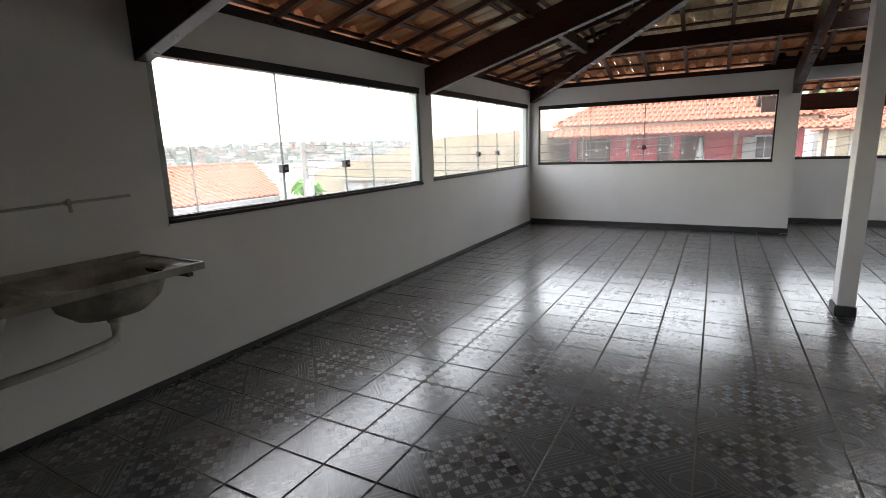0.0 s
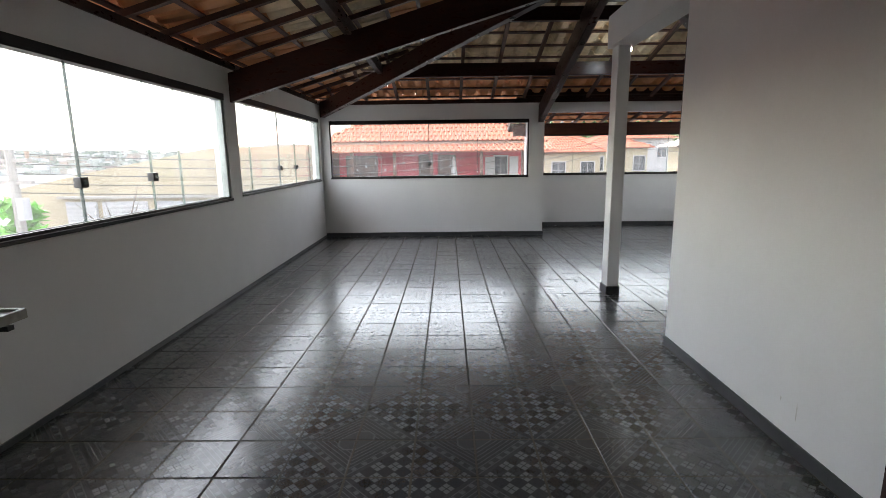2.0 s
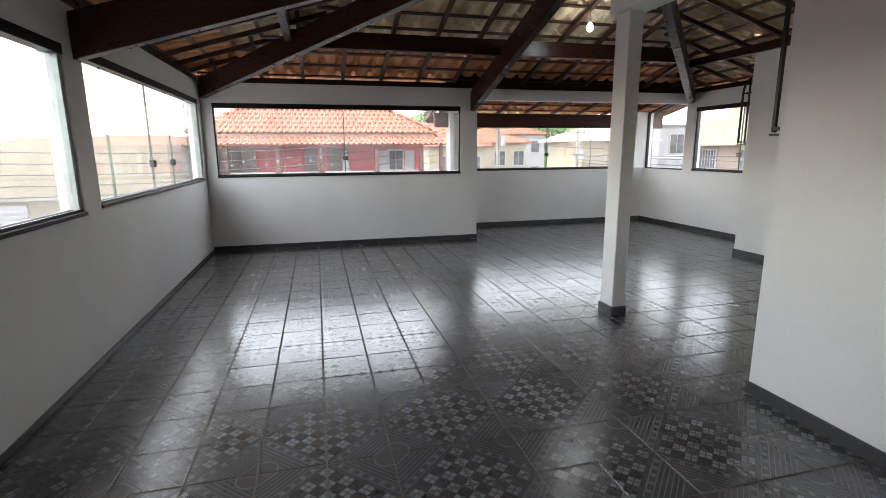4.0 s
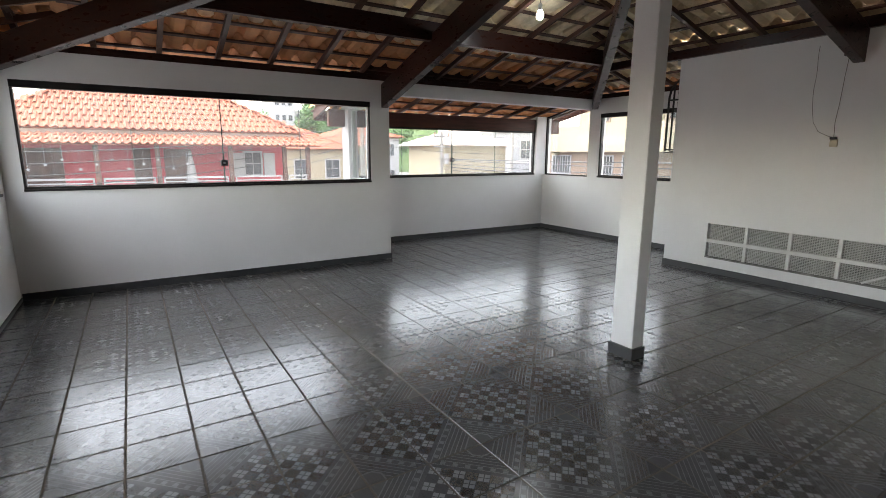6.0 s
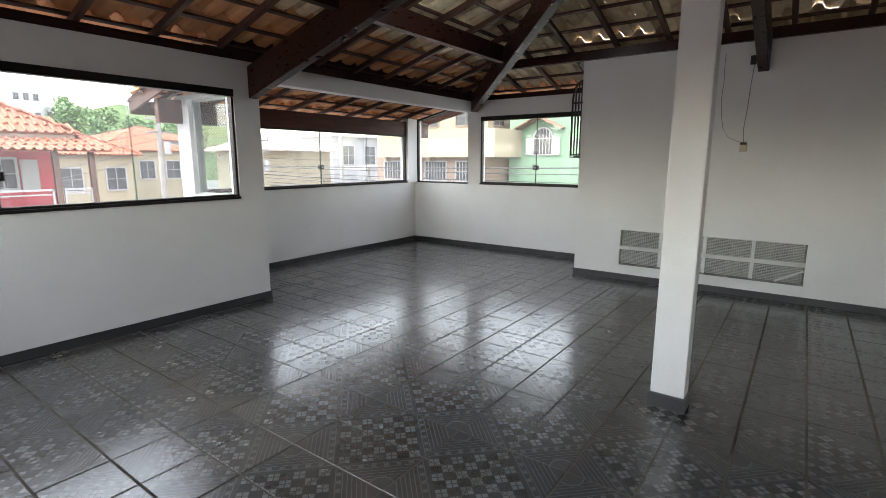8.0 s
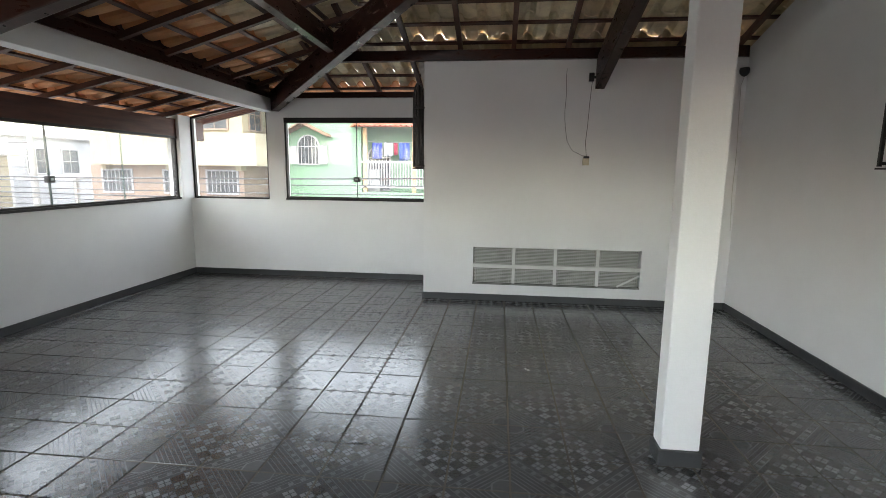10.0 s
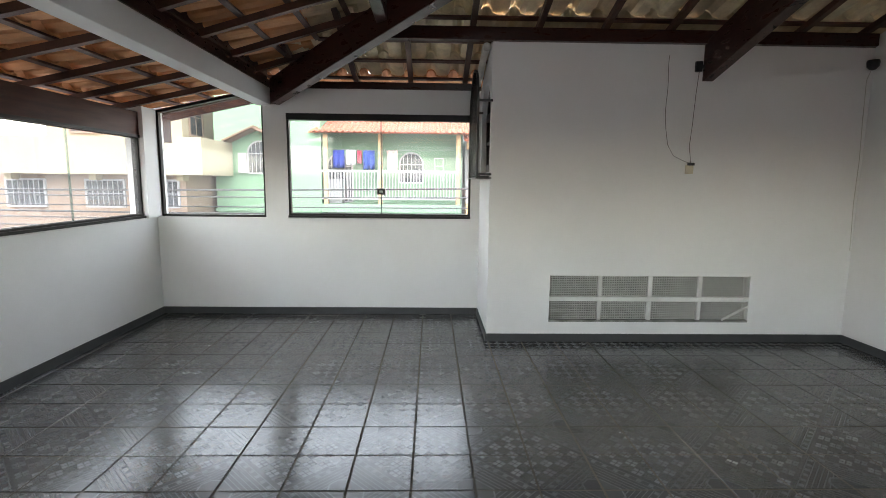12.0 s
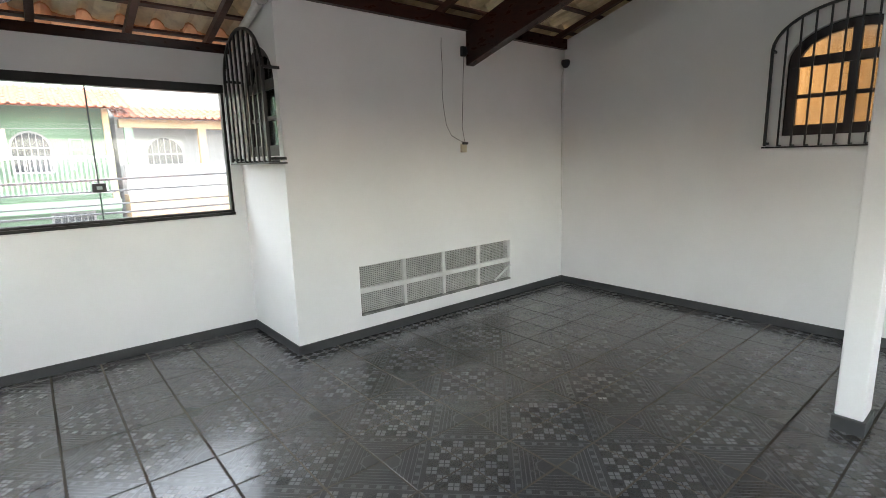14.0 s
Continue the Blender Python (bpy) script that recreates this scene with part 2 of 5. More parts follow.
BLOCK = (0.0, 0.0)                   # which joint crossing is the middle of a block of squares
M_FLOOR = floor_material()

# ---- mesh kit ----
def box(bm, x0, x1, y0, y1, z0, z1):
    vs = [bm.verts.new(p) for p in ((x0, y0, z0), (x1, y0, z0), (x1, y1, z0), (x0, y1, z0), (x0, y0, z1), (x1, y0, z1), (x1, y1, z1), (x0, y1, z1))]
    for f in ((3, 2, 1, 0), (4, 5, 6, 7), (0, 1, 5, 4), (1, 2, 6, 5), (2, 3, 7, 6), (3, 0, 4, 7)):
        bm.faces.new([vs[i] for i in f])
    return vs


def bar(bm, a, b, w, h, up=(0, 0, 1)):
    """A squared bar from a to b, w wide and h high."""
    a, b, up = Vector(a), Vector(b), Vector(up)
    t = (b - a).normalized()
    s = t.cross(up).normalized()
    n = s.cross(t)
    vs = [bm.verts.new(p + s * i * w / 2 + n * j * h / 2) for p in (a, b) for i, j in ((-1, -1), (1, -1), (1, 1), (-1, 1))]
    for f in ((0, 1, 2, 3), (7, 6, 5, 4), (0, 4, 5, 1), (1, 5, 6, 2), (2, 6, 7, 3), (3, 7, 4, 0)):
        bm.faces.new([vs[i] for i in f])


def tube(bm, pts, r, n=10, cap=True):
    """A round pipe along points."""
    rings, pts = [], [Vector(p) for p in pts]
    for i, p in enumerate(pts):
        t = (pts[min(i + 1, len(pts) - 1)] - pts[max(i - 1, 0)]).normalized()
        s = t.cross(Vector((0, 0, 1)) if abs(t.z) < 0.9 else Vector((1, 0, 0))).normalized()
        q = s.cross(t)
        rr = r[i] if isinstance(r, (list, tuple)) else r
        rings.append([bm.verts.new(p + (s * math.cos(k * math.tau / n) + q * math.sin(k * math.tau / n)) * rr) for k in range(n)])
    for a, b in zip(rings, rings[1:]):
        for k in range(n):
            bm.faces.new((a[k], a[(k + 1) % n], b[(k + 1) % n], b[k]))
    if cap:
        bm.faces.new(rings[0][::-1])
        bm.faces.new(rings[-1])


def prism(bm, pts, extrude):
    """A flat outline pushed along a vector."""
    a = [bm.verts.new(p) for p in pts]
    e = Vector(extrude)
    b = [bm.verts.new(Vector(p) + e) for p in pts]
    bm.faces.new(a)
    bm.faces.new(b[::-1])
    for i in range(len(pts)):
        j = (i + 1) % len(pts)
        bm.faces.new((a[j], a[i], b[i], b[j]))


def finish(bm, bevel=0.0, smooth=False):
    bmesh.ops.recalc_face_normals(bm, faces=bm.faces)
    if bevel:
        bmesh.ops.bevel(bm, geom=[e for e in bm.edges if len(e.link_faces) == 2 and e.calc_face_angle() > 0.5], offset=bevel, segments=2, affect="EDGES", profile=0.6)
    if smooth:
        for f in bm.faces:
            f.smooth = True


def part(name, bm, mat, parent=None, label="", bevel=0.0, smooth=False):
    finish(bm, bevel, smooth)
    me = bpy.data.meshes.new(name)
    bm.to_mesh(me)
    bm.free()
    me.materials.append(mat)
    ob = new(name, me)
    if parent:
        ob.parent = parent
    if label:
        tagged(ob, label)
    return ob


def thing(name, label, category, group="", kind=""):
    return tagged(new(name), label, category, group, kind)


def boxes(*specs):
    bm = bmesh.new()
    for s in specs:
        box(bm, *s)
    return bm


def setting(name, bm, mat, label, category, bevel=0.0):
    return tagged(part(name, bm, mat, bevel=bevel), label, category, kind="structure")


def wall_boxes(axis, c0, c1, a0, a1, z0, z1, holes):
    """Boxes of a wall along y (axis x) or along x (axis y), with rectangular holes (a0, a1, z0, z1) side by side."""
    out, a = [], a0
    for h0, h1, k0, k1 in sorted(holes):
        out += [(a, h0, z0, z1), (h0, h1, z0, k0), (h0, h1, k1, z1)]
        a = h1
    out.append((a, a1, z0, z1))
    bm = bmesh.new()
    for p, q, lo, hi in out:
        if q - p > 1e-4 and hi - lo > 1e-4:
            box(bm, *((c0, c1, p, q, lo, hi) if axis == "x" else (p, q, c0, c1, lo, hi)))
    bmesh.ops.remove_doubles(bm, verts=bm.verts, dist=1e-5)
    return bm

# ---- plan ----
XW, YN, XE, YN2 = -3.075, 9.137, 5.245, 10.42      # inner faces of the outer walls
XB, YB, YS, XP = 4.28, 6.872, 3.425, 1.038         # room block: west face, north face; south wall; partition
NX = 1.118                                       # end of the north wall, where the bay begins
SOUTH = -2.6
T = 0.15                                         # wall thickness
WTOP, ETOP = 2.478, 2.482
U0, K = 2.556, 0.295                               # underside of the rafters at the walls, and the roof's slope
AX = (XW + XE) / 2
DMAX = (XE - XW) / 2


def under(d):
    return U0 + K * d


W1, W2 = (1.814, 5.08, 1.063, 2.197), (5.35, 8.986, 1.084, 2.224)
N1 = (-2.919, 0.834, 1.113, 2.192)
N2 = (1.135, 5.006, 1.095, 1.95)
E1, E2 = (6.971, 8.984, 1.095, 2.223), (9.231, 10.379, 1.095, 2.218)

# ---- large structure ----
setting("wall_west", wall_boxes("x", XW - T, XW, SOUTH, YN + T, -3.2, WTOP, [W1, W2]), M_WALL, "white painted wall with two long windows above a low sill", "wall")
setting("wall_north", wall_boxes("y", YN, YN + T, XW, NX, -3.2, WTOP, [N1]), M_WALL, "white painted wall under a long sliding window", "wall")
setting("beam_north", boxes((NX, XE, YN, YN + T, 2.30, WTOP)), M_WALL, "white concrete beam between the hall and the bay", "beam", 0.006)
setting("wall_bay_west", wall_boxes("x", NX - T, NX, YN + T, YN2 + T, -3.2, 2.24, [(9.31, 10.29, 1.10, 2.18)]), M_OUTER, "white side wall of the bay, shaded grey in its colour, with a window", "wall")
setting("wall_bay_north", boxes((NX, N2[1], YN2, YN2 + T, -3.2, N2[2]), (N2[1], XE + T, YN2, YN2 + T, -3.2, N2[2]), (N2[1], XE + T, YN2 - 0.04, YN2 + T, N2[2], 2.24)), M_WALL, "white low wall and corner post of the bay", "wall")
bm = wall_boxes("x", XE, XE + T, YB, E2[0], -3.2, ETOP, [E1])
box(bm, XE, XE + T, E2[0], YN2, -3.2, E2[2])
setting("wall_east", bm, M_WALL, "white painted wall with a sliding window", "wall")
setting("wall_east_rear", boxes((XE, XE + T, SOUTH, YB - T, -3.2, ETOP)), M_WALL, "white outer wall of the room block", "wall")

GR = (4.365, 6.282, 0.195, 0.642)
setting("wall_block", wall_boxes("x", XB, XB + T, YS, YB - T, 0.0, 2.735, [GR]), M_WALL, "white painted wall with a low screened vent", "wall")


def arch(cx, half, z0, zs, n=14, rise=None):
    """Outline of an arched opening: x and z, anticlockwise from the lower left."""
    rise = half if rise is None else rise
    return [(cx - half, z0), (cx + half, z0)] + [(cx + half * math.cos(math.pi * k / n), zs + rise * math.sin(math.pi * k / n)) for k in range(n + 1)]


def arched_wall(x0, x1, y, top, cx, half, z0, zs, rise):
    """A wall along x with an arched hole; top: height at x."""
    bm = bmesh.new()
    n = 14
    def quad(a, b, c, d):
        prism(bm, [(p[0], y, p[1]) for p in (a, b, c, d)], (0, -T, 0))
    quad((x0, 0), (cx - half, 0), (cx - half, top(cx - half)), (x0, top(x0)))
    quad((cx + half, 0), (x1, 0), (x1, top(x1)), (cx + half, top(cx + half)))
    quad((cx - half, 0), (cx + half, 0), (cx + half, z0), (cx - half, z0))
    pts = [(cx - half * math.cos(math.pi * k / n), zs + rise * math.sin(math.pi * k / n)) for k in range(n + 1)]
    for a, b in zip(pts, pts[1:]):
        quad(a, b, (b[0], top(b[0])), (a[0], top(a[0])))
    bmesh.ops.remove_doubles(bm, verts=bm.verts, dist=1e-5)
    return bm


def roof_top(x):
    return under(min(x - XW, XE - x)) - 0.004


SW = (1.609, 0.44, 1.66, 2.25, 0.28)       # arched window in the south wall: middle, half width, sill, spring, rise
BW = (4.74, 0.38, 1.60, 2.16, 0.30)       # arched window in the block's north wall
setting("wall_south", arched_wall(XP, XB, YS, roof_top, *SW), M_WALL, "white painted wall with an arched window", "wall")
setting("wall_block_north", arched_wall(XB, XE, YB, lambda x: roof_top(x) - 0.05, *BW), M_WALL, "white short wall with an arched window", "wall")
DOOR = (0.53, 1.35)
bm = wall_boxes("x", XP, XP + T, SOUTH, YS - T, 0.0, roof_top(XP), [(DOOR[0], DOOR[1], 0.0, 2.12)])
setting("wall_partition", bm, M_WALL, "white painted partition wall", "wall")
setting("wall_end", boxes((XW, XE, SOUTH - T, SOUTH, -3.2, 3.7)), M_WALL, "white wall closing the hall", "wall")
setting("ceiling_rooms", boxes((XP + T, XE, SOUTH, YS - T, 2.60, 2.65)), M_WALL, "plain white ceiling of the closed rooms", "ceiling")
setting("beam_pillar", boxes((XP - 0.04, XP + 0.19, YS, 5.15, 2.60, 2.92)), M_WALL, "white concrete beam on the pillar", "beam", 0.008)

# pillar
pillar = thing("pillar", "square white pillar with a dark grey foot", "pillar", kind="structure")
part("shaft", boxes((1.039, 1.169, 4.918, 5.114, 0.085, 2.60)), M_WALL, pillar, bevel=0.01)
part("skirting", boxes((1.027, 1.178, 4.906, 5.126, 0.0, 0.085)), M_BASE, pillar, "dark grey painted foot", 0.004)

# floor bed and outside ground
setting("floor", boxes((XW, XE, SOUTH, YN + 0.01, -0.3, -0.0032), (NX, XE, YN + 0.012, YN2, -0.3, -0.0032)), M_JOINT, "dark grey grout bed under glossy ceramic tiles", "floor")

# skirting boards
SK, SH = 0.012, 0.078
for i, s in enumerate([
    (XW, XW + SK, SOUTH, YN), (XW + SK, NX, YN - SK, YN), (NX, NX + SK, YN - SK, YN2), (NX + SK, XE, YN2 - SK, YN2), (XE - SK, XE, YB + SK, YN2 - SK),
    (XB - SK, XE, YB, YB + SK), (XB - SK, XB, YS + SK, YB), (XP - SK, XB, YS, YS + SK), (XP - SK, XP, DOOR[1] + 0.07, YS)]):
    setting("baseboard", boxes((*s, 0.0, SH if i else 0.038)), M_BASE, "dark grey painted skirting along the white wall", "skirting", 0.003)

# ---- windows ----
def window(name, axis, c, inner, opening, joints, locks, label, head=0.07, foot=0.045, side=0.022, jamb=None, fine=0.002, seam=0.002):
    """A frameless sliding window in black tracks. inner: +1 or -1, the way into the room along the axis."""
    a0, a1, z0, z1 = opening
    w = thing(name, label, "window", kind="structure")
    m = c - inner * 0.055
    def put(p, q, lo, hi, d0, d1):
        lo_c, hi_c = sorted((m + inner * d0, m + inner * d1))
        return (lo_c, hi_c, p, q, lo, hi) if axis == "x" else (p, q, lo_c, hi_c, lo, hi)
    part("top_track", boxes(put(a0, a1, z1 - head, z1, -0.03, 0.058)), M_BLACK, w, bevel=0.003)
    part("bottom_track", boxes(put(a0, a1, z0, z0 + foot * 0.55, -0.03, 0.07), put(a0, a1, z0 + foot * 0.55, z0 + foot, -0.03, -0.018), put(a0, a1, z0 + foot * 0.55, z0 + foot, 0.03, 0.042)), M_BLACK, w)
    part("sill_edge", boxes(put(a0 - 0.01, a1 + 0.01, z0 - 0.012, z0 - 0.002, 0.0, 0.074)), M_SCREEN, w, "pale aluminium edge")
    for p, q in ((a0, a0 + side), (a1 - side, a1)):
        part("side_profile", boxes(put(p, q, z0 + foot, z1 - head, -0.025, 0.04)), jamb or M_BLACK, w)
    edges = [a0 + side, *joints, a1 - side]
    for i, (p, q) in enumerate(zip(edges, edges[1:])):
        d = 0.006 if i % 2 == 0 else 0.018
        lap = 0.012
        pane = part("pane", boxes(put(p - (lap if i else 0), q + (lap if i + 2 < len(edges) else 0), z0 + foot * 0.6, z1 - head * 0.5, d, d + 0.008)), M_GLASS, w)
        pane.visible_shadow = False
    for j in joints:
        main = any(abs(j - k[0]) < 0.02 for k in locks[:1])
        half = seam if main else fine
        part("pane_edge", boxes(put(j - half, j + half, z0 + foot, z1 - head, 0.0065, 0.0265)), M_EDGE if main else M_EDGE_PALE, w, "green glass edge")
    for a, z, wd in locks:
        lock = part("lock", boxes(put(a - wd / 2, a + wd / 2, z - 0.035, z + 0.035, -0.004, 0.05)), M_DARK_PLASTIC, w, "black square lock", 0.006)
        part("latch", boxes(put(a - wd / 5, a + wd / 5, z - 0.012, z + 0.012, 0.05, 0.058)), M_ALU, lock, "small metal turn")
    return w


M_EDGE_PALE = glass("pale_glass_edge", (0.55, 0.64, 0.62))
M_EDGE = surface("glass_edge", (0.05, 0.075, 0.07), (0.03, 0.05, 0.045), 6.0, 0.2, 0.0, 60.0)
window("window_1", "x", XW, 1, W1, (2.06, 2.887, 3.694, 4.14), ((2.887, 1.37, 0.07), (3.694, 1.375, 0.07)), "long sliding window of clear glass in black tracks", jamb=M_ALU, side=0.05, fine=0.0008)
window("window_2", "x", XW, 1, W2, (5.76, 6.807, 7.562, 8.37), ((6.807, 1.38, 0.06), (7.562, 1.378, 0.06)), "sliding window of clear glass in black tracks", jamb=M_ALU, side=0.05, fine=0.0008)
window("window_3", "y", YN, -1, N1, (-1.96, -1.049, -0.13), ((-1.044, 1.387, 0.075),), "long sliding window of clear glass in black tracks", seam=0.0045)
window("window_4", "y", YN2, -1, N2, (1.99, 3.02, 4.01), ((3.02, 1.396, 0.075),), "wide sliding window under a timber beam", head=0.03, fine=0.0006, seam=0.0045)
window("window_5", "x", XE, -1, E1, (7.962,), ((7.962, 1.39, 0.09),), "sliding window of clear glass facing the street", seam=0.0045)

# narrow fixed light with a slanting head
w6 = thing("window_6", "narrow fixed window with a slanting black head", "window", kind="structure")
def bay_under(y):
    return 2.238 + 0.22 * (YN2 - y)
h0, h1 = bay_under(E2[0]) - 0.01, bay_under(E2[1]) - 0.01
part("bottom_track", boxes((XE + 0.02, XE + 0.09, E2[0], E2[1], 1.095, 1.12)), M_BLACK, w6)
for y0, y1 in ((E2[0], E2[0] + 0.022), (E2[1] - 0.022, E2[1])):
    part("side_profile", boxes((XE + 0.02, XE + 0.07, y0, y1, 1.115, bay_under((y0 + y1) / 2) - 0.02)), M_BLACK, w6)
bm = bmesh.new()
prism(bm, [(XE + 0.02, E2[0], h0 - 0.03), (XE + 0.02, E2[1], h1 - 0.03), (XE + 0.02, E2[1], h1), (XE + 0.02, E2[0], h0)], (0.06, 0, 0))
part("top_track", bm, M_BLACK, w6)
bm = bmesh.new()
prism(bm, [(XE + 0.045, E2[0] + 0.02, 1.11), (XE + 0.045, E2[1] - 0.02, 1.11), (XE + 0.045, E2[1] - 0.02, h1 - 0.02), (XE + 0.045, E2[0] + 0.02, h0 - 0.02)], (0.008, 0, 0))
part("pane", bm, M_GLASS, w6).visible_shadow = False
# side light of the bay, seen from the hall through the long window
w7 = thing("window_7", "side window of the bay in a grey frame", "window", kind="structure")
part("frame", boxes((NX - 0.1, NX - 0.05, 9.31, 9.335, 1.10, 2.18), (NX - 0.1, NX - 0.05, 10.26, 10.29, 1.10, 2.18), (NX - 0.1, NX - 0.05, 9.335, 10.26, 2.155, 2.18), (NX - 0.1, NX - 0.05, 9.335, 10.26, 1.10, 1.125)), M_ALU, w7)
part("pane", boxes((NX - 0.074, NX - 0.066, 9.33, 10.265, 1.12, 2.16)), M_GLASS, w7).visible_shadow = False


# ---- arched windows with iron grilles ----
M_AMBER, nt, b = material("amber_ribbed_glass")
vec = position(nt, 40, 1, 1)
rib = noisy(nt, vec, 1.0, 2.0)
link(nt, blend(nt, rib, (0.86, 0.80, 0.68), (0.74, 0.67, 0.54)), b.inputs["Base Color"])
b.inputs["Roughness"].default_value, b.inputs["Transmission Weight"].default_value = 0.25, 0.85
relief(nt, b, rib, 0.3, 0.004)


M_EBONY = surface("near_black_stained_timber", (0.022, 0.012, 0.009), (0.012, 0.007, 0.006), 3.0, 0.4, 0.2, 40.0)


def arched_window(name, y, spec, grille, glass_mat, label):
    """Dark timber casement with an arched head and glazing bars, and a bellied iron grille in front (towards +y)."""
    cx, half, z0, zs, rise = spec
    gx, gh, gz0, gzs, grise, out = grille
    w = thing(name, label, "window", kind="structure")
    yo = y - 0.05
    def ring(h, lo, r, n=16):
        return [(cx - h, lo)] + [(cx - h * math.cos(math.pi * k / n), zs + r * math.sin(math.pi * k / n)) for k in range(n + 1)] + [(cx + h, lo)]
    bm = bmesh.new()
    o, i = ring(half, z0, rise), ring(half - 0.075, z0 + 0.085, rise - 0.07)
    for k in range(len(o)):
        a, b2 = k, (k + 1) % len(o)
        prism(bm, [(o[a][0], yo, o[a][1]), (o[b2][0], yo, o[b2][1]), (i[b2][0], yo, i[b2][1]), (i[a][0], yo, i[a][1])], (0, -0.05, 0))
    part("frame", bm, M_EBONY, w, "dark stained arched timber frame")
    part("transom", boxes((cx - half + 0.03, cx + half - 0.03, yo - 0.045, yo + 0.006, zs - 0.04, zs + 0.035)), M_EBONY, w)
    part("mullion", boxes((cx - 0.03, cx + 0.03, yo - 0.042, yo + 0.003, z0 + 0.05, zs + rise - 0.05)), M_EBONY, w)
    zm = (z0 + 0.08 + zs - 0.04) / 2
    part("glazing_bar", boxes((cx - half + 0.06, cx + half - 0.06, yo - 0.04, yo, zm - 0.016, zm + 0.016)), M_EBONY, w)
    bm = bmesh.new()
    prism(bm, [(p[0], yo - 0.03, p[1]) for p in ring(half - 0.06, z0 + 0.07, rise - 0.055)], (0, 0.006, 0))
    part("pane", bm, glass_mat, w)
    g = part("sill", boxes((cx - half - 0.01, cx + half + 0.01, y - T, y + 0.012, z0 - 0.03, z0 - 0.002)), M_WALL, w)
    # grille
    bm = bmesh.new()
    yg = y + out
    n = 18
    head = [(gx - gh * math.cos(math.pi * k / n), yg, gzs + grise * math.sin(math.pi * k / n)) for k in range(n + 1)]
    for a, b2 in zip([(gx - gh, yg, gz0)] + head, head + [(gx + gh, yg, gz0)]):
        bar(bm, a, b2, 0.02, 0.02, (0, 1, 0))
    gr = part("grille_rim", bm, M_IRON, w, "black iron rim")
    part("grille_foot", boxes((gx - gh - 0.02, gx + gh + 0.02, y - 0.01, yg + 0.012, gz0 - 0.02, gz0 - 0.008)), M_IRON, w, "flat black iron shelf bar")
    wide = 0.024 if out > 0.1 else 0.013
    count = int(gh * 2 / 0.095)
    for k in range(1, count):
        x = gx - gh + 2 * gh * k / count
        top = gzs + grise * math.sqrt(max(0.0, 1 - ((x - gx) / gh) ** 2))
        bm = bmesh.new()
        bar(bm, (x, yg, gz0), (x, yg, top), wide, 0.013, (0, 1, 0))
        bar(bm, (x, y, gz0), (x, yg, gz0), 0.013, 0.013)
        part("grille_bar", bm, M_IRON, w)
    for sx in (-1, 1):
        for z in (gz0 + 0.02, gzs):
            bm = bmesh.new()
            bar(bm, (gx + sx * gh, y - 0.01, z), (gx + sx * gh, yg, z), 0.02, 0.02)
            part("grille_stay", bm, M_IRON, w)
    return w


arched_window("window_8", YS, SW, (1.609, 0.525, 1.58, 2.35, 0.30, 0.08), M_AMBER, "arched timber window lit amber from inside behind an iron grille")
M_DIMGLASS = surface("dull_window_glass", (0.012, 0.013, 0.013), (0.03, 0.032, 0.032), 4.0, 0.08, 0.0, 30.0)
arched_window("window_9", YB, BW, (4.688, 0.42, 1.558, 2.23, 0.33, 0.12), M_DIMGLASS, "arched dark timber window with an iron grille")
setting("curtain_wall", boxes((1.19, 4.0, YS - T - 0.91, YS - T - 0.90, 0.3, 2.58)), surface("ochre_cloth", (0.70, 0.50, 0.28), (0.60, 0.41, 0.21), 6.0, 0.9, 0.2, 80.0, stretch=(12, 1, 1)), "ochre curtain behind the arched window", "curtain")
lamp = new("room_lamp", bpy.data.lights.new("room_lamp", "POINT"))
lamp.data.energy, lamp.data.color, lamp.data.shadow_soft_size = 3.4, (1.0, 0.86, 0.68), 0.06
lamp.location = (2.9, YS - T - 0.45, 2.35)

# ---- door in the partition ----
door = thing("door_1", "dark stained timber door in a dark frame", "door", kind="structure")
part("jamb", boxes((XP - 0.02, XP + T, DOOR[1] - 0.05, DOOR[1] + 0.06, 0, 2.17)), M_WOOD, door, bevel=0.004)
part("jamb", boxes((XP - 0.02, XP + T, DOOR[0] - 0.06, DOOR[0] + 0.05, 0, 2.17)), M_WOOD, door, bevel=0.004)
part("head", boxes((XP - 0.02, XP + T, DOOR[0] + 0.05, DOOR[1] - 0.05, 2.08, 2.17)), M_WOOD, door, bevel=0.004)
part("leaf", boxes((XP + 0.03, XP + 0.07, DOOR[0] + 0.052, DOOR[1] - 0.052, 0.008, 2.078)), M_WOOD_RED, door, bevel=0.004)

# ---- roof ----
PITCH, ROW, LEN = 0.24, 0.35, 0.47


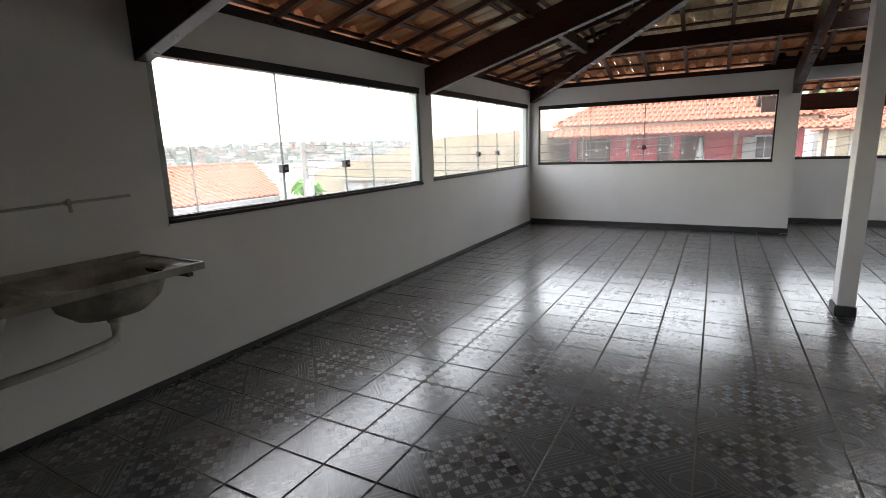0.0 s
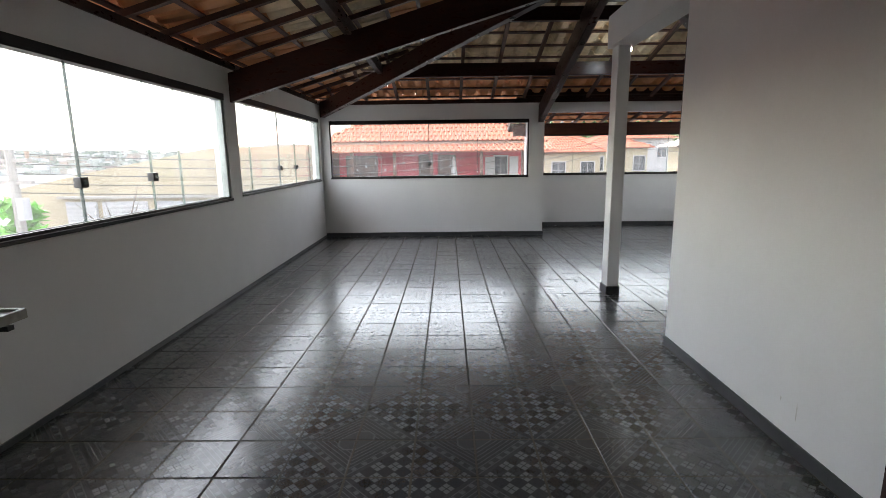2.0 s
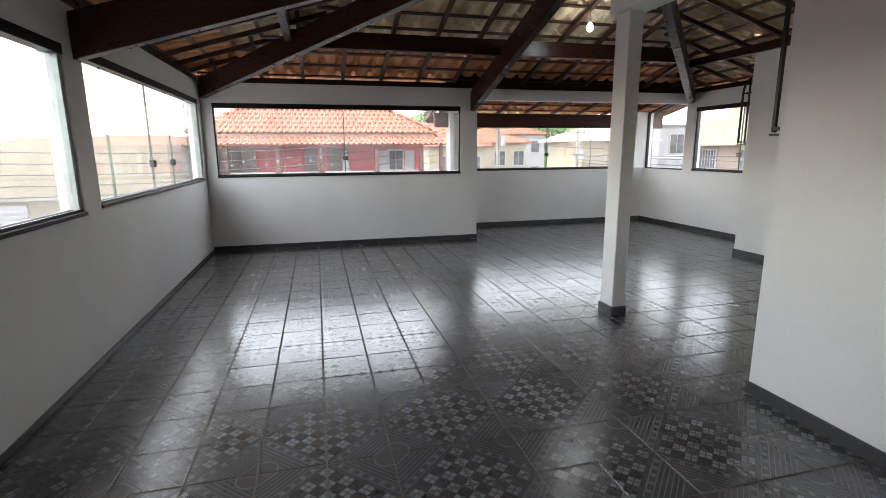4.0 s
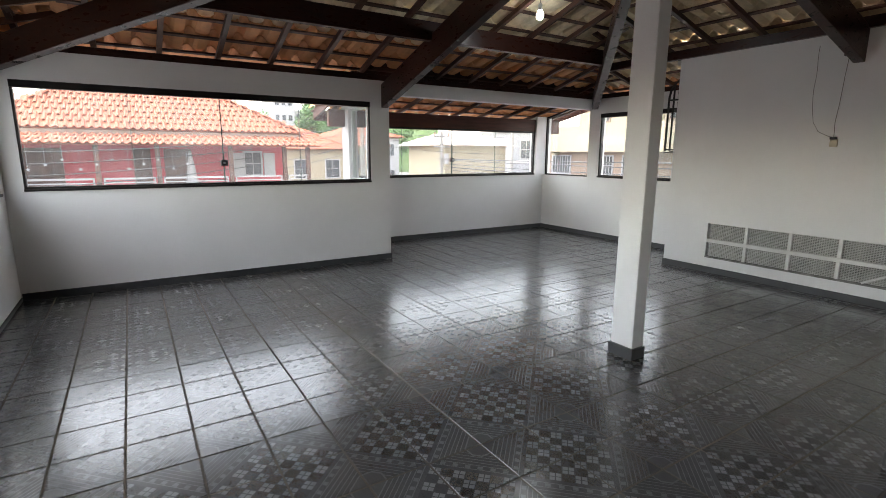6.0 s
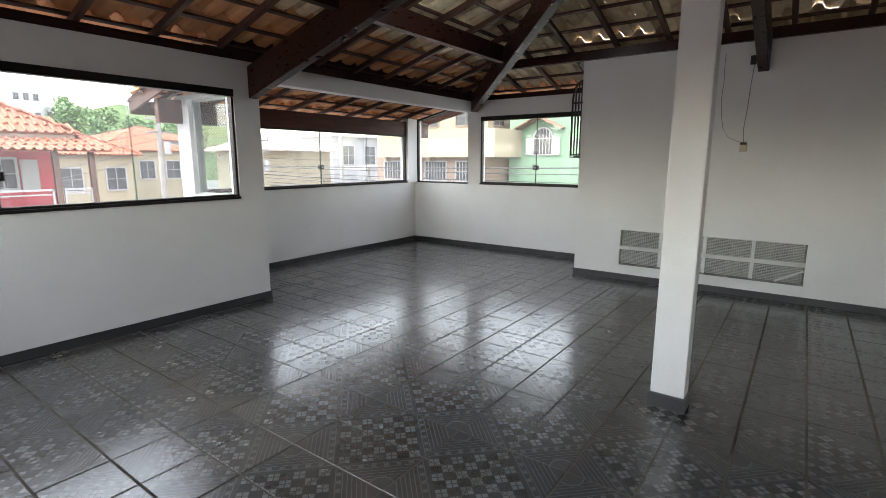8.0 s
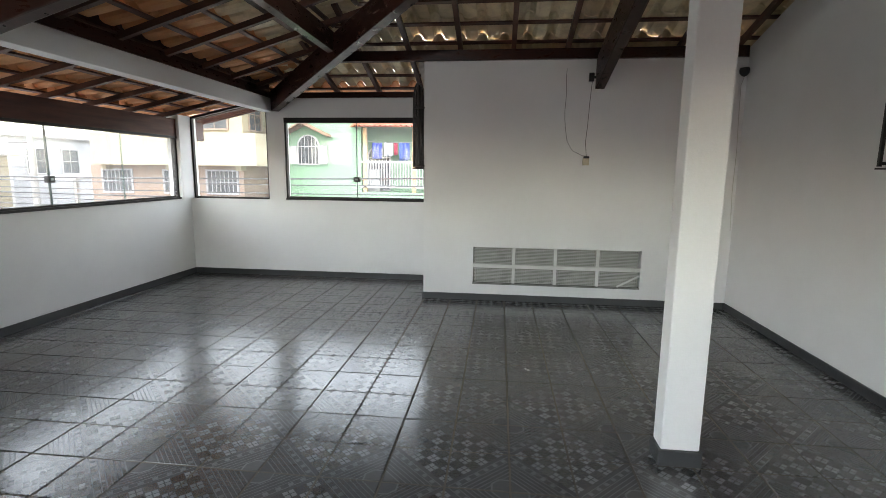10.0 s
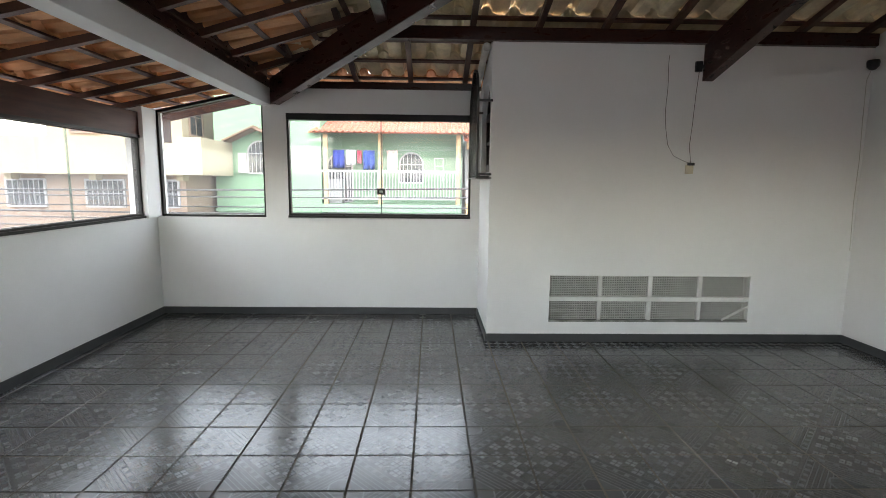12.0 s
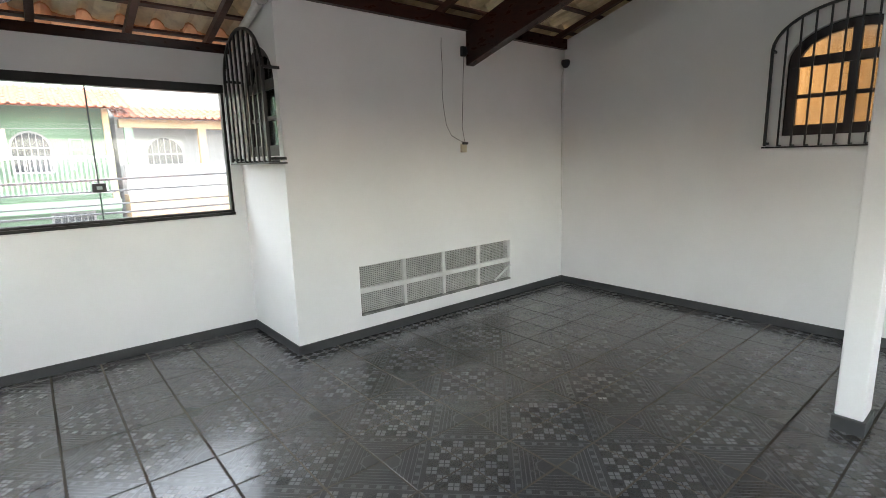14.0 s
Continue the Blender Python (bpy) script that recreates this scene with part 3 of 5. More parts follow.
def tile_shape(seg=8, thick=0.015, rise=0.045, high=0.074):
    """One curved clay tile, its lower end at y = 0; x across, z off the battens. Returns points and faces."""
    xs = [-0.131, -0.085, -0.035, 0.003, 0.012, 0.030, 0.058, 0.086, 0.104, 0.113, 0.131] if seg > 6 else [-0.131, -0.04, 0.003, 0.026, 0.058, 0.09, 0.113, 0.131]
    seg = len(xs) - 1
    def z(x):
        a = 1 - ((x - 0.058) / 0.056) ** 2
        return (0.006 + high * a ** 0.55 if a > 0 else 0.006 * min(1.0, abs((x + 0.06) / 0.06))) + 0.035 * x
    pts, faces = [], []
    for y, lift in ((0.0, rise), (LEN, 0.0)):
        for off in (0.0, thick):
            pts += [(x, y, z(x) + lift + off) for x in xs]
    n = seg + 1
    for k in range(seg):
        faces += [(k, k + 2 * n, k + 1 + 2 * n, k + 1), (n + k, n + k + 1, 3 * n + k + 1, 3 * n + k), (k, k + 1, n + k + 1, n + k), (2 * n + k, 3 * n + k, 3 * n + k + 1, 2 * n + k + 1)]
    faces += [(0, n, 3 * n, 2 * n), (n - 1, 3 * n - 1, 4 * n - 1, 2 * n - 1)]
    return pts, faces


def joined(name, shape, poses, mat, parent=None, label="", kind="stuff", category=""):
    pts, faces = np.array(shape[0]), shape[1]
    vs, fs = [], []
    for m in poses:
        a = np.array(m)
        base = len(vs) * len(pts)
        vs.append(pts @ a[:3, :3].T + a[:3, 3])
        fs += [tuple(i + base for i in f) for f in faces]
    me = bpy.data.meshes.new(name)
    me.from_pydata(np.concatenate(vs).tolist(), [], fs)
    me.materials.append(mat)
    ob = new(name, me)
    if parent:
        ob.parent = parent
    return tagged(ob, label, category, kind=kind)


def shape_mesh(name, shape, mat):
    me = bpy.data.meshes.new(name)
    me.from_pydata(*[shape[0], [], shape[1]])
    me.materials.append(mat)
    return me


TILE = tile_shape()
TILE_ME, TILE_EAVE_ME = shape_mesh("roof_tile", TILE, M_TILE_UNDER), shape_mesh("eave_tile", TILE, M_TILE_EAVE)
late_tiles = []                            # tiles are linked at the end of the file


def slope(name, label, origin, along, inward, length, depth, u0, k, inside, limits, near, over=0.45, purlins=(), eave_rows=3, lit_patch=None, gap=None):
    """One face of a tiled timber roof. origin: a point of the wall line on plan; along and inward: unit vectors on plan;
    inside(u, d): whether a place is on this face; limits(d): first and last u at depth d; near(u, d): a figure that is small where the walk passes."""
    roof = thing(name, label, "roof", kind="structure")
    o, a, i = Vector((*origin, 0)), Vector((*along, 0)), Vector((*inward, 0))
    def at(u, d, h):
        return o + a * u + i * d + Vector((0, 0, u0 + k * d + h))
    up = (i + Vector((0, 0, k))).normalized()
    nrm = a.cross(up)
    if nrm.z < 0:
        nrm = -nrm
    # rafters
    u = 0.29
    while u < length:
        ds = [d for d in np.arange(-over, depth, 0.05) if inside(u, d)]
        if ds and ds[-1] - ds[0] > 0.15:
            bm = bmesh.new()
            bar(bm, at(u, ds[0], 0.026), at(u, ds[-1], 0.026), 0.05, 0.052, nrm)
            part("rafter", bm, M_BATTEN, roof)
        u += 0.585
    # battens
    d = -over + 0.06
    while d < depth:
        u_a, u_b = limits(d)
        if u_b - u_a > 0.15:
            bm = bmesh.new()
            bar(bm, at(u_a, d, 0.062), at(u_b, d, 0.062), 0.045, 0.018, nrm)
            part("batten", bm, M_BATTEN, roof)
        d += ROW
    # purlins
    for d, w, h, e0, e1 in purlins:
        u_a, u_b = limits(d)
        bm = bmesh.new()
        bar(bm, at(u_a + e0, d, -h / 2), at(u_b - e1, d, -h / 2), w, h)
        part("purlin", bm, M_WOOD, roof, "dark timber purlin", 0.006)
    # tiles
    rot = Matrix((a, up, nrm)).transposed()
    if rot.determinant() < 0:
        rot = Matrix((-a, up, nrm)).transposed()
    rng = random.Random(len(name) * 7 + int(length * 10))
    cells, r = [], 0
    d = -over - 0.03
    while d < depth:
        c = 0
        u = PITCH / 2
        while u < length:
            if inside(u, d + 0.2):
                slip = rng.choice((0.0, 0.0, 0.02, 0.05)) if gap and gap(u, d) else 0.0
                m = Matrix.Translation(at(u + rng.uniform(-0.002, 0.002), d + rng.uniform(-0.008, 0.008) + slip, 0.074)) @ (rot @ Euler((0, 0, rng.uniform(-0.006, 0.006))).to_matrix()).to_4x4()
                # eave rows and the lit patch take the daylit orange
                cells.append((near(u, d), r < eave_rows or bool(lit_patch and lit_patch(u, d)), m))
            u += PITCH
        d += ROW
        r += 1
    cells.sort(key=lambda c: c[0])
    late_tiles.append((roof, cells))
    return roof


N_D = YN - SOUTH
# the patch of light high on the west face is coloured into its tiles
slope("roof_west", "clay tile roof face on dark rafters and battens", (XW, SOUTH), (0, 1), (1, 0), N_D + 0.4, DMAX, U0, K,
      lambda u, d: d <= N_D - u + 0.32 and d <= DMAX, lambda d: (0.0, N_D - d), lambda u, d: abs(u - 6.5),
      purlins=((1.33, 0.08, 0.15, 0, 0), (2.75, 0.08, 0.15, 0, 0)), lit_patch=lambda u, d: 8.0 < u < 9.4 and 1.3 < d < 2.8)
slope("roof_east", "clay tile roof face over the room block", (XE, SOUTH), (0, 1), (-1, 0), N_D + 0.4, DMAX, U0, K,
      lambda u, d: d <= N_D - u + 0.32 and d <= DMAX, lambda d: (0.0, N_D - d), lambda u, d: abs(u - 9.2),
      purlins=((0.98, 0.08, 0.11, 6.05, 0), (2.75, 0.08, 0.15, 0, 0)), eave_rows=1, gap=lambda u, d: 0.8 < d < 1.0 and 6.0 < u < 9.6)
slope("roof_north", "clay tile hip roof face on dark rafters and battens", (XW, YN), (1, 0), (0, -1), XE - XW, DMAX, U0, K,
      lambda u, d: d <= u + 0.32 and d <= XE - XW - u + 0.32 and (d > -0.05 or u < 3.75), lambda d: (max(d, 0.0), XE - XW - max(d, 0.0)) if d > -0.06 else (0.0, 3.7), lambda u, d: d,
      purlins=((1.33, 0.09, 0.2, 0, 0), (2.75, 0.08, 0.17, 0, 0)))
slope("roof_bay", "lower tiled lean-to roof over the bay", (0.60, YN2), (1, 0), (0, -1), 5.1, 1.22, bay_under(YN2), 0.22,
      lambda u, d: d < 1.3, lambda d: (0.0, 5.1), lambda u, d: -d, over=0.6, eave_rows=4)
for sx in (0.66, 5.74):
    bm = bmesh.new()
    bar(bm, (sx, YN2 + 0.6, bay_under(YN2 + 0.6) + 0.03), (sx, YN + T, bay_under(YN + T) + 0.03), 0.03, 0.16)
    setting("trim", bm, M_WOOD_RED, "brown timber verge board of the bay roof", "trim", 0.004)
bm = bmesh.new()
bar(bm, (0.66, YN2 + 0.6, bay_under(YN2 + 0.6) + 0.0), (5.74, YN2 + 0.6, bay_under(YN2 + 0.6) + 0.0), 0.03, 0.14)
setting("trim", bm, M_WOOD_RED, "brown timber eaves board of the bay roof", "trim", 0.004)
setting("beam_bay", boxes((0.70, 5.66, YN2 + 0.005, YN2 + 0.095, 1.92, 2.185)), M_WOOD_RED, "red-brown timber beam over the bay window", "beam", 0.008)

# Added board that stops sky light showing through between the two roofs.
setting("trim", boxes((NX - 0.36, XE, YN + 0.03, YN + 0.06, 2.556, 2.72)), M_WOOD, "dark timber board added to close the gap between the two roofs", "trim")

# main timbers under the roof
def main_timber(a, b, w, h, label):
    """A heavy timber whose lower end is cut upright; a and b on its upper edge."""
    bm = bmesh.new()
    a, b = Vector(a), Vector(b)
    s = (b - a).cross(Vector((0, 0, 1))).normalized() * w / 2
    prism(bm, [a - s, b - s, b - s - Vector((0, 0, h)), a - s - Vector((0, 0, h))], 2 * s)
    return setting("beam", bm, M_WOOD, label, "beam", 0.008)


APEX = (AX, YN - DMAX)
RT = 2.43                                  # upper edge of the main timbers at the walls
main_timber((XW + 0.002, 5.27, RT), (AX, 5.23, RT + K * DMAX), 0.10, 0.31, "dark timber truss member rising from the west wall")
main_timber((XW + 0.002, 1.79, RT), (AX, 1.79, RT + K * DMAX), 0.10, 0.36, "dark timber truss member above the sink")
main_timber((XW + 0.002, -1.5, RT), (AX, -1.5, RT + K * DMAX), 0.10, 0.31, "dark timber truss member")
main_timber((1.05, YN - 0.002, RT), (1.05, APEX[1], RT + K * DMAX), 0.10, 0.31, "dark timber truss member rising from the north wall")
main_timber((XB - 0.002, 4.934, RT + K * 1.02 + 0.02), (AX, 4.934, RT + K * DMAX), 0.10, 0.33, "dark timber truss member rising from the block wall")
main_timber((XW + 0.06, YN - 0.06, RT + 0.08), (AX - 0.05, APEX[1] + 0.05, RT + K * DMAX), 0.11, 0.26, "dark timber hip member at the corner")
main_timber((XE - 0.06, YN - 0.06, RT + 0.13), (AX + 0.05, APEX[1] + 0.05, RT + K * DMAX), 0.11, 0.26, "dark timber hip member at the corner")
bm = bmesh.new()
bar(bm, (AX, SOUTH, under(DMAX) - 0.1), (AX, APEX[1] + 0.1, under(DMAX) - 0.1), 0.09, 0.2)
setting("beam", bm, M_WOOD, "dark timber ridge beam", "beam", 0.006)
# wall plates
for s in ((XW - 0.10, XW + 0.012, SOUTH, YN + 0.012, WTOP, 2.552), (XW + 0.02, XE - 0.02, YN - 0.012, YN + 0.10, WTOP, 2.554), (XE - 0.012, XE + 0.1, YB, YN + 0.1, ETOP, 2.556)):
    setting("trim", boxes(s), M_WOOD, "dark timber wall plate under the rafters", "trim", 0.004)

# ---- things in the hall ----
def lathe(bm, rings, n=20, close=True):
    rs = [[bm.verts.new((x0 + rx * math.cos(k * math.tau / n), y0 + ry * math.sin(k * math.tau / n), z)) for k in range(n)] for x0, y0, rx, ry, z in rings]
    for p, q in zip(rs, rs[1:]):
        for k in range(n):
            bm.faces.new((p[k], p[(k + 1) % n], q[(k + 1) % n], q[k]))
    if close:
        bm.faces.new(rs[-1])
    return rs


# pendant bulb
bulb = thing("light_bulb", "bare white bulb glowing under the tiles", "lamp")
bulb.location = (1.855, 6.96, 2.962)
bm = bmesh.new()
lathe(bm, [(0, 0, 0.001, 0.001, -0.05), (0, 0, 0.025, 0.025, -0.043), (0, 0, 0.037, 0.037, -0.018), (0, 0, 0.037, 0.037, 0.006), (0, 0, 0.026, 0.026, 0.034), (0, 0, 0.016, 0.016, 0.05)])
M_BULB, nt, b = material("lit_bulb")
b.inputs["Emission Color"].default_value, b.inputs["Emission Strength"].default_value = (0.80, 0.92, 1.0, 1), 15
part("glass_globe", bm, M_BULB, bulb, smooth=True)
bm = bmesh.new()
lathe(bm, [(0, 0, 0.02, 0.02, 0.045), (0, 0, 0.022, 0.022, 0.06), (0, 0, 0.022, 0.022, 0.10), (0, 0, 0.008, 0.008, 0.12)])
part("socket", bm, M_PVC, bulb)
bm = bmesh.new()
tube(bm, [(0, 0, 0.115), (0.005, 0, 0.2), (0.0, 0.01, 0.30)], 0.004, 6)
part("cord", bm, M_DARK_PLASTIC, bulb)

# vent screen
vent = thing("vent_screen", "low white barred vent with grey wire mesh", "vent")
y0, y1, z0, z1 = GR
part("backing", boxes((XB + 0.10, XB + 0.12, y0, y1, z0, z1)), M_VOID, vent, "mottled grey backing")
zm = (z0 + z1) / 2
part("rail", boxes((XB - 0.004, XB + 0.03, y0, y1, zm - 0.021, zm + 0.021)), M_SCREEN, vent, bevel=0.003)
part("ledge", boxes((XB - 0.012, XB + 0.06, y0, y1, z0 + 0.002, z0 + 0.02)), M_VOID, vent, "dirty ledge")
cw = (y1 - y0) / 4
for k in range(1, 4):
    part("upright", boxes((XB - 0.002, XB + 0.028, y0 + k * cw - 0.018, y0 + k * cw + 0.018, z0 + 0.02, zm - 0.022), (XB - 0.002, XB + 0.028, y0 + k * cw - 0.018, y0 + k * cw + 0.018, zm + 0.022, z1)), M_SCREEN, vent, bevel=0.003)
for c in range(4):
    for lo, hi in ((z0 + 0.02, zm - 0.021), (zm + 0.021, z1)):
        bm = bmesh.new()
        ya, yb = y0 + c * cw + 0.018, y0 + (c + 1) * cw - 0.018
        z = lo + 0.008
        while z < hi:
            bar(bm, (XB + 0.02, ya, z), (XB + 0.02, yb, z), 0.006, 0.007)
            z += 0.017
        y = ya + 0.01
        while y < yb:
            bar(bm, (XB + 0.027, y, lo), (XB + 0.027, y, hi), 0.005, 0.005, (0, 1, 0))
            y += 0.022
        part("wire_mesh", bm, M_WIRE, vent, "grey wire mesh")

bm = bmesh.new()
bar(bm, (XB - 0.012, 4.62, 0.222), (XB - 0.018, 4.375, 0.36), 0.012, 0.02)
part("loose_slat", bm, M_SCREEN, vent, "broken white slat hanging loose")

# socket with hanging cables
sock = thing("wall_socket", "cream wall socket with a black plug and two cables", "socket")
part("plate", boxes((XB - 0.022, XB, 5.008, 5.078, 1.60, 1.68)), M_CREAM_PLASTIC, sock, bevel=0.006)
part("plug", boxes((XB - 0.05, XB - 0.022, 5.013, 5.073, 1.675, 1.70)), M_DARK_PLASTIC, sock, "black plug", 0.006)
M_CABLE = surface("grey_cable", (0.20, 0.19, 0.18), (0.12, 0.11, 0.10), 20.0, 0.5, 0.0, 60.0)
bm = bmesh.new()
tube(bm, [(XB - 0.006, 5.293 + 0.004 * math.sin(k), 2.64 - 0.058 * k) for k in range(10)] + [(XB - 0.008, 5.283, 2.0), (XB - 0.01, 5.258, 1.86), (XB - 0.012, 5.198, 1.76), (XB - 0.03, 5.098, 1.71), (XB - 0.035, 5.048, 1.695)], 0.0025, 6)
part("cable", bm, M_CABLE, sock, "thin pale cable")
bm = bmesh.new()
tube(bm, [(XB - 0.012, 5.018, 2.52), (XB - 0.01, 5.033, 2.3), (XB - 0.01, 5.043, 2.05), (XB - 0.012, 5.058, 1.85), (XB - 0.03, 5.043, 1.697)], 0.003, 6)
part("cable", bm, M_CABLE, sock, "thin dark cable")
jb = thing("junction_box", "small black junction box beside the timber", "socket")
part("case", boxes((XB - 0.04, XB, 5.003, 5.058, 2.50, 2.59)), M_DARK_PLASTIC, jb, bevel=0.006)
part("clip", boxes((XB - 0.035, XB - 0.01, 4.978, 5.003, 2.53, 2.555)), M_DARK_PLASTIC, jb)

# dome camera in the corner, its cable down the corner
dome = thing("dome_camera", "small dark dome camera in the corner", "camera")
bm = bmesh.new()
lathe(bm, [(XB - 0.06, YS + 0.06, 0.045, 0.045, 2.615), (XB - 0.06, YS + 0.06, 0.05, 0.05, 2.595), (XB - 0.06, YS + 0.06, 0.045, 0.045, 2.56), (XB - 0.06, YS + 0.06, 0.025, 0.025, 2.535), (XB - 0.06, YS + 0.06, 0.004, 0.004, 2.528)])
part("dome", bm, M_DARK_PLASTIC, dome, smooth=True)
bm = bmesh.new()
bar(bm, (XB - 0.06, YS + 0.06, 2.605), (XB - 0.002, YS + 0.01, 2.63), 0.03, 0.02)
part("bracket", bm, M_PVC, dome)
bm = bmesh.new()
tube(bm, [(XB - 0.03, YS + 0.03, 2.58), (XB - 0.01, YS + 0.06, 2.45), (XB - 0.008, YS + 0.05, 2.1), (XB - 0.008, YS + 0.035, 1.75), (XB - 0.008, YS + 0.04, 1.35), (XB - 0.008, YS + 0.02, 0.9)], 0.0035, 6)
part("cable", bm, M_PVC, dome, "white cable down the corner")

# rain pipe at the block's corner
pipe = thing("rain_pipe", "white plastic pipe under the tiles", "pipe")
bm = bmesh.new()
tube(bm, [(XB + 0.03, YB + 0.04, 2.70), (XB + 0.09, YB + 0.045, 2.72), (XB + 0.14, YB + 0.05, 2.69), (XB + 0.55, YB + 0.06, 2.56), (XB + 0.72, YB + 0.06, 2.50)], 0.032, 12)
part("tube", bm, M_PVC, pipe, smooth=True)
for p, q in (((XB + 0.11, YB + 0.047, 2.71), (XB + 0.17, YB + 0.05, 2.685)), ((XB + 0.52, YB + 0.06, 2.57), (XB + 0.60, YB + 0.06, 2.545))):
    bm = bmesh.new()
    tube(bm, [p, q], 0.039, 12)
    part("collar", bm, M_PVC, pipe)

# double sink
sink = thing("double_sink", "grimy synthetic marble double sink on the white wall", "sink")
SX0, SX1, SY0, SY1, SZ = XW + 0.002, -2.465, 0.12, 1.60, 0.90
bm = bmesh.new()
def slab_with_bowls(bm):
    cx = (SX0 + SX1) / 2 + 0.02
    for c0, c1 in ((SY0, (SY0 + SY1) / 2), ((SY0 + SY1) / 2, SY1)):
        cy = (c0 + c1) / 2
        n = 32
        outer = []
        for k in range(n):
            a = k * math.tau / n
            dx, dy = math.cos(a), math.sin(a)
            s = min((SX1 - cx if dx > 0 else cx - SX0) / max(abs(dx), 1e-6), (c1 - cy) / max(abs(dy), 1e-6))
            outer.append((cx + dx * s, cy + dy * s))
        for corner in ((SX0, c0), (SX1, c0), (SX1, c1), (SX0, c1)):
            k = min(range(n), key=lambda i: (outer[i][0] - corner[0]) ** 2 + (outer[i][1] - corner[1]) ** 2)
            outer[k] = corner
        rows = [[bm.verts.new((x, y, SZ)) for x, y in outer]]
        for f, z in ((0.95, SZ - 0.012), (0.88, SZ - 0.014)):
            rows.append([bm.verts.new((cx + (x - cx) * f, cy + (y - cy) * f, z)) for x, y in outer])
        for rx, ry, z in ((0.225, 0.30, SZ - 0.022), (0.215, 0.285, SZ - 0.06), (0.185, 0.25, SZ - 0.15), (0.12, 0.17, SZ - 0.215), (0.04, 0.05, SZ - 0.235)):
            rows.append([bm.verts.new((cx + rx * math.cos(k * math.tau / n), cy + ry * math.sin(k * math.tau / n), z)) for k in range(n)])
        for p, q in zip(rows, rows[1:]):
            for k in range(n):
                bm.faces.new((p[k], p[(k + 1) % n], q[(k + 1) % n], q[k]))
        bm.faces.new(rows[-1])
slab_with_bowls(bm)
top = part("top", bm, M_SINK, sink, smooth=True)
mod = top.modifiers.new("thick", "SOLIDIFY")
mod.thickness, mod.offset = 0.012, 0
part("rim", boxes((SX1 - 0.012, SX1 + 0.004, SY0, SY1 + 0.004, SZ - 0.035, SZ + 0.008), (SX0, SX1 - 0.012, SY1 - 0.012, SY1 + 0.004, SZ - 0.035, SZ + 0.008), (SX0, SX1 - 0.012, SY0, SY0 + 0.012, SZ - 0.035, SZ + 0.008), (SX0, SX0 + 0.02, SY0 + 0.012, SY1 - 0.012, SZ - 0.035, SZ + 0.03)), M_SINK, sink, "worn pale rim", 0.004)
bm = bmesh.new()
bar(bm, (SX0, 1.50, SZ - 0.05), (SX1 + 0.02, 1.50, SZ - 0.045), 0.03, 0.02)
part("bracket", bm, M_IRON, sink, "dark iron bracket")
for cy in (0.49, 1.23):
    bm = bmesh.new()
    tube(bm, [(-2.755, cy, SZ - 0.23), (-2.755, cy, SZ - 0.27)], 0.035, 12)
    part("drain", bm, M_PVC, sink)
    bm = bmesh.new()
    tube(bm, [(-2.755, cy, SZ - 0.265), (-2.755, cy, SZ - 0.32), (-2.73, cy - 0.02, SZ - 0.36), (-2.75, cy - 0.08, SZ - 0.385), (-2.80, cy - 0.3, SZ - 0.42), (-2.88, cy - 0.62, SZ - 0.45), (-2.97, cy - 0.75, SZ - 0.46)], 0.024, 10)
    part("waste_pipe", bm, M_PVC, sink, "grimy white waste pipe", smooth=True)
tap = thing("wall_pipe", "thin bare pipe with a tap stub on the wall", "pipe")
bm = bmesh.new()
tube(bm, [(XW + 0.02, 0.1, 1.25), (XW + 0.02, 0.9, 1.255), (XW + 0.02, 1.58, 1.275)], 0.008, 8)
part("tube", bm, M_WIRE, tap)
bm = bmesh.new()
tube(bm, [(XW, 1.24, 1.265), (XW + 0.05, 1.24, 1.265)], 0.014, 8)
tube(bm, [(XW + 0.04, 1.24, 1.29), (XW + 0.05, 1.24, 1.215)], 0.01, 8)
part("stub", bm, M_WIRE, tap, "dark metal stub")

# scuffs on the partition
for y, z, h in ((1.93, 0.18, 0.10), (2.05, 0.23, 0.03)):
    bm = bmesh.new()
    prism(bm, [(XP - 0.0012, y, z), (XP - 0.0012, y + 0.006, z + 0.01), (XP - 0.0012, y + 0.004, z + h), (XP - 0.0012, y - 0.003, z + h * 0.7)], (0.0008, 0, 0))
    tagged(part("scuff_mark", bm, M_PVC), "faint grey scuff on the white partition", "mark", kind="structure")

# ---- outside ----
GZ = -3.2
M_GROUND = surface("dusty_concrete", (0.20, 0.196, 0.19), (0.145, 0.141, 0.135), 0.8, 0.85, 0.3, 30.0)
ground = setting("ground", boxes((-900, 900, -900, 900, GZ - 0.5, GZ)), M_GROUND, "dusty pale concrete ground reaching far", "ground")
M_RED = surface("red_plaster", (0.44, 0.042, 0.055), (0.37, 0.033, 0.045), 1.2, 0.7, 0.2, 25.0)
M_GREEN = surface("mint_green_plaster", (0.155, 0.262, 0.165), (0.13, 0.225, 0.14), 0.8, 0.7, 0.2, 25.0)
M_CREAM = surface("cream_plaster", (0.30, 0.255, 0.175), (0.265, 0.225, 0.155), 0.8, 0.75, 0.2, 25.0)
M_PALE = surface("pale_grey_plaster", (0.31, 0.30, 0.295), (0.255, 0.25, 0.245), 0.8, 0.75, 0.2, 25.0)
M_BROWN = surface("brown_plaster", (0.225, 0.16, 0.12), (0.185, 0.13, 0.098), 0.8, 0.75, 0.2, 25.0)
M_BEIGE = surface("weathered_beige_plaster", (0.31, 0.255, 0.17), (0.19, 0.165, 0.115), 0.5, 0.8, 0.25, 12.0)
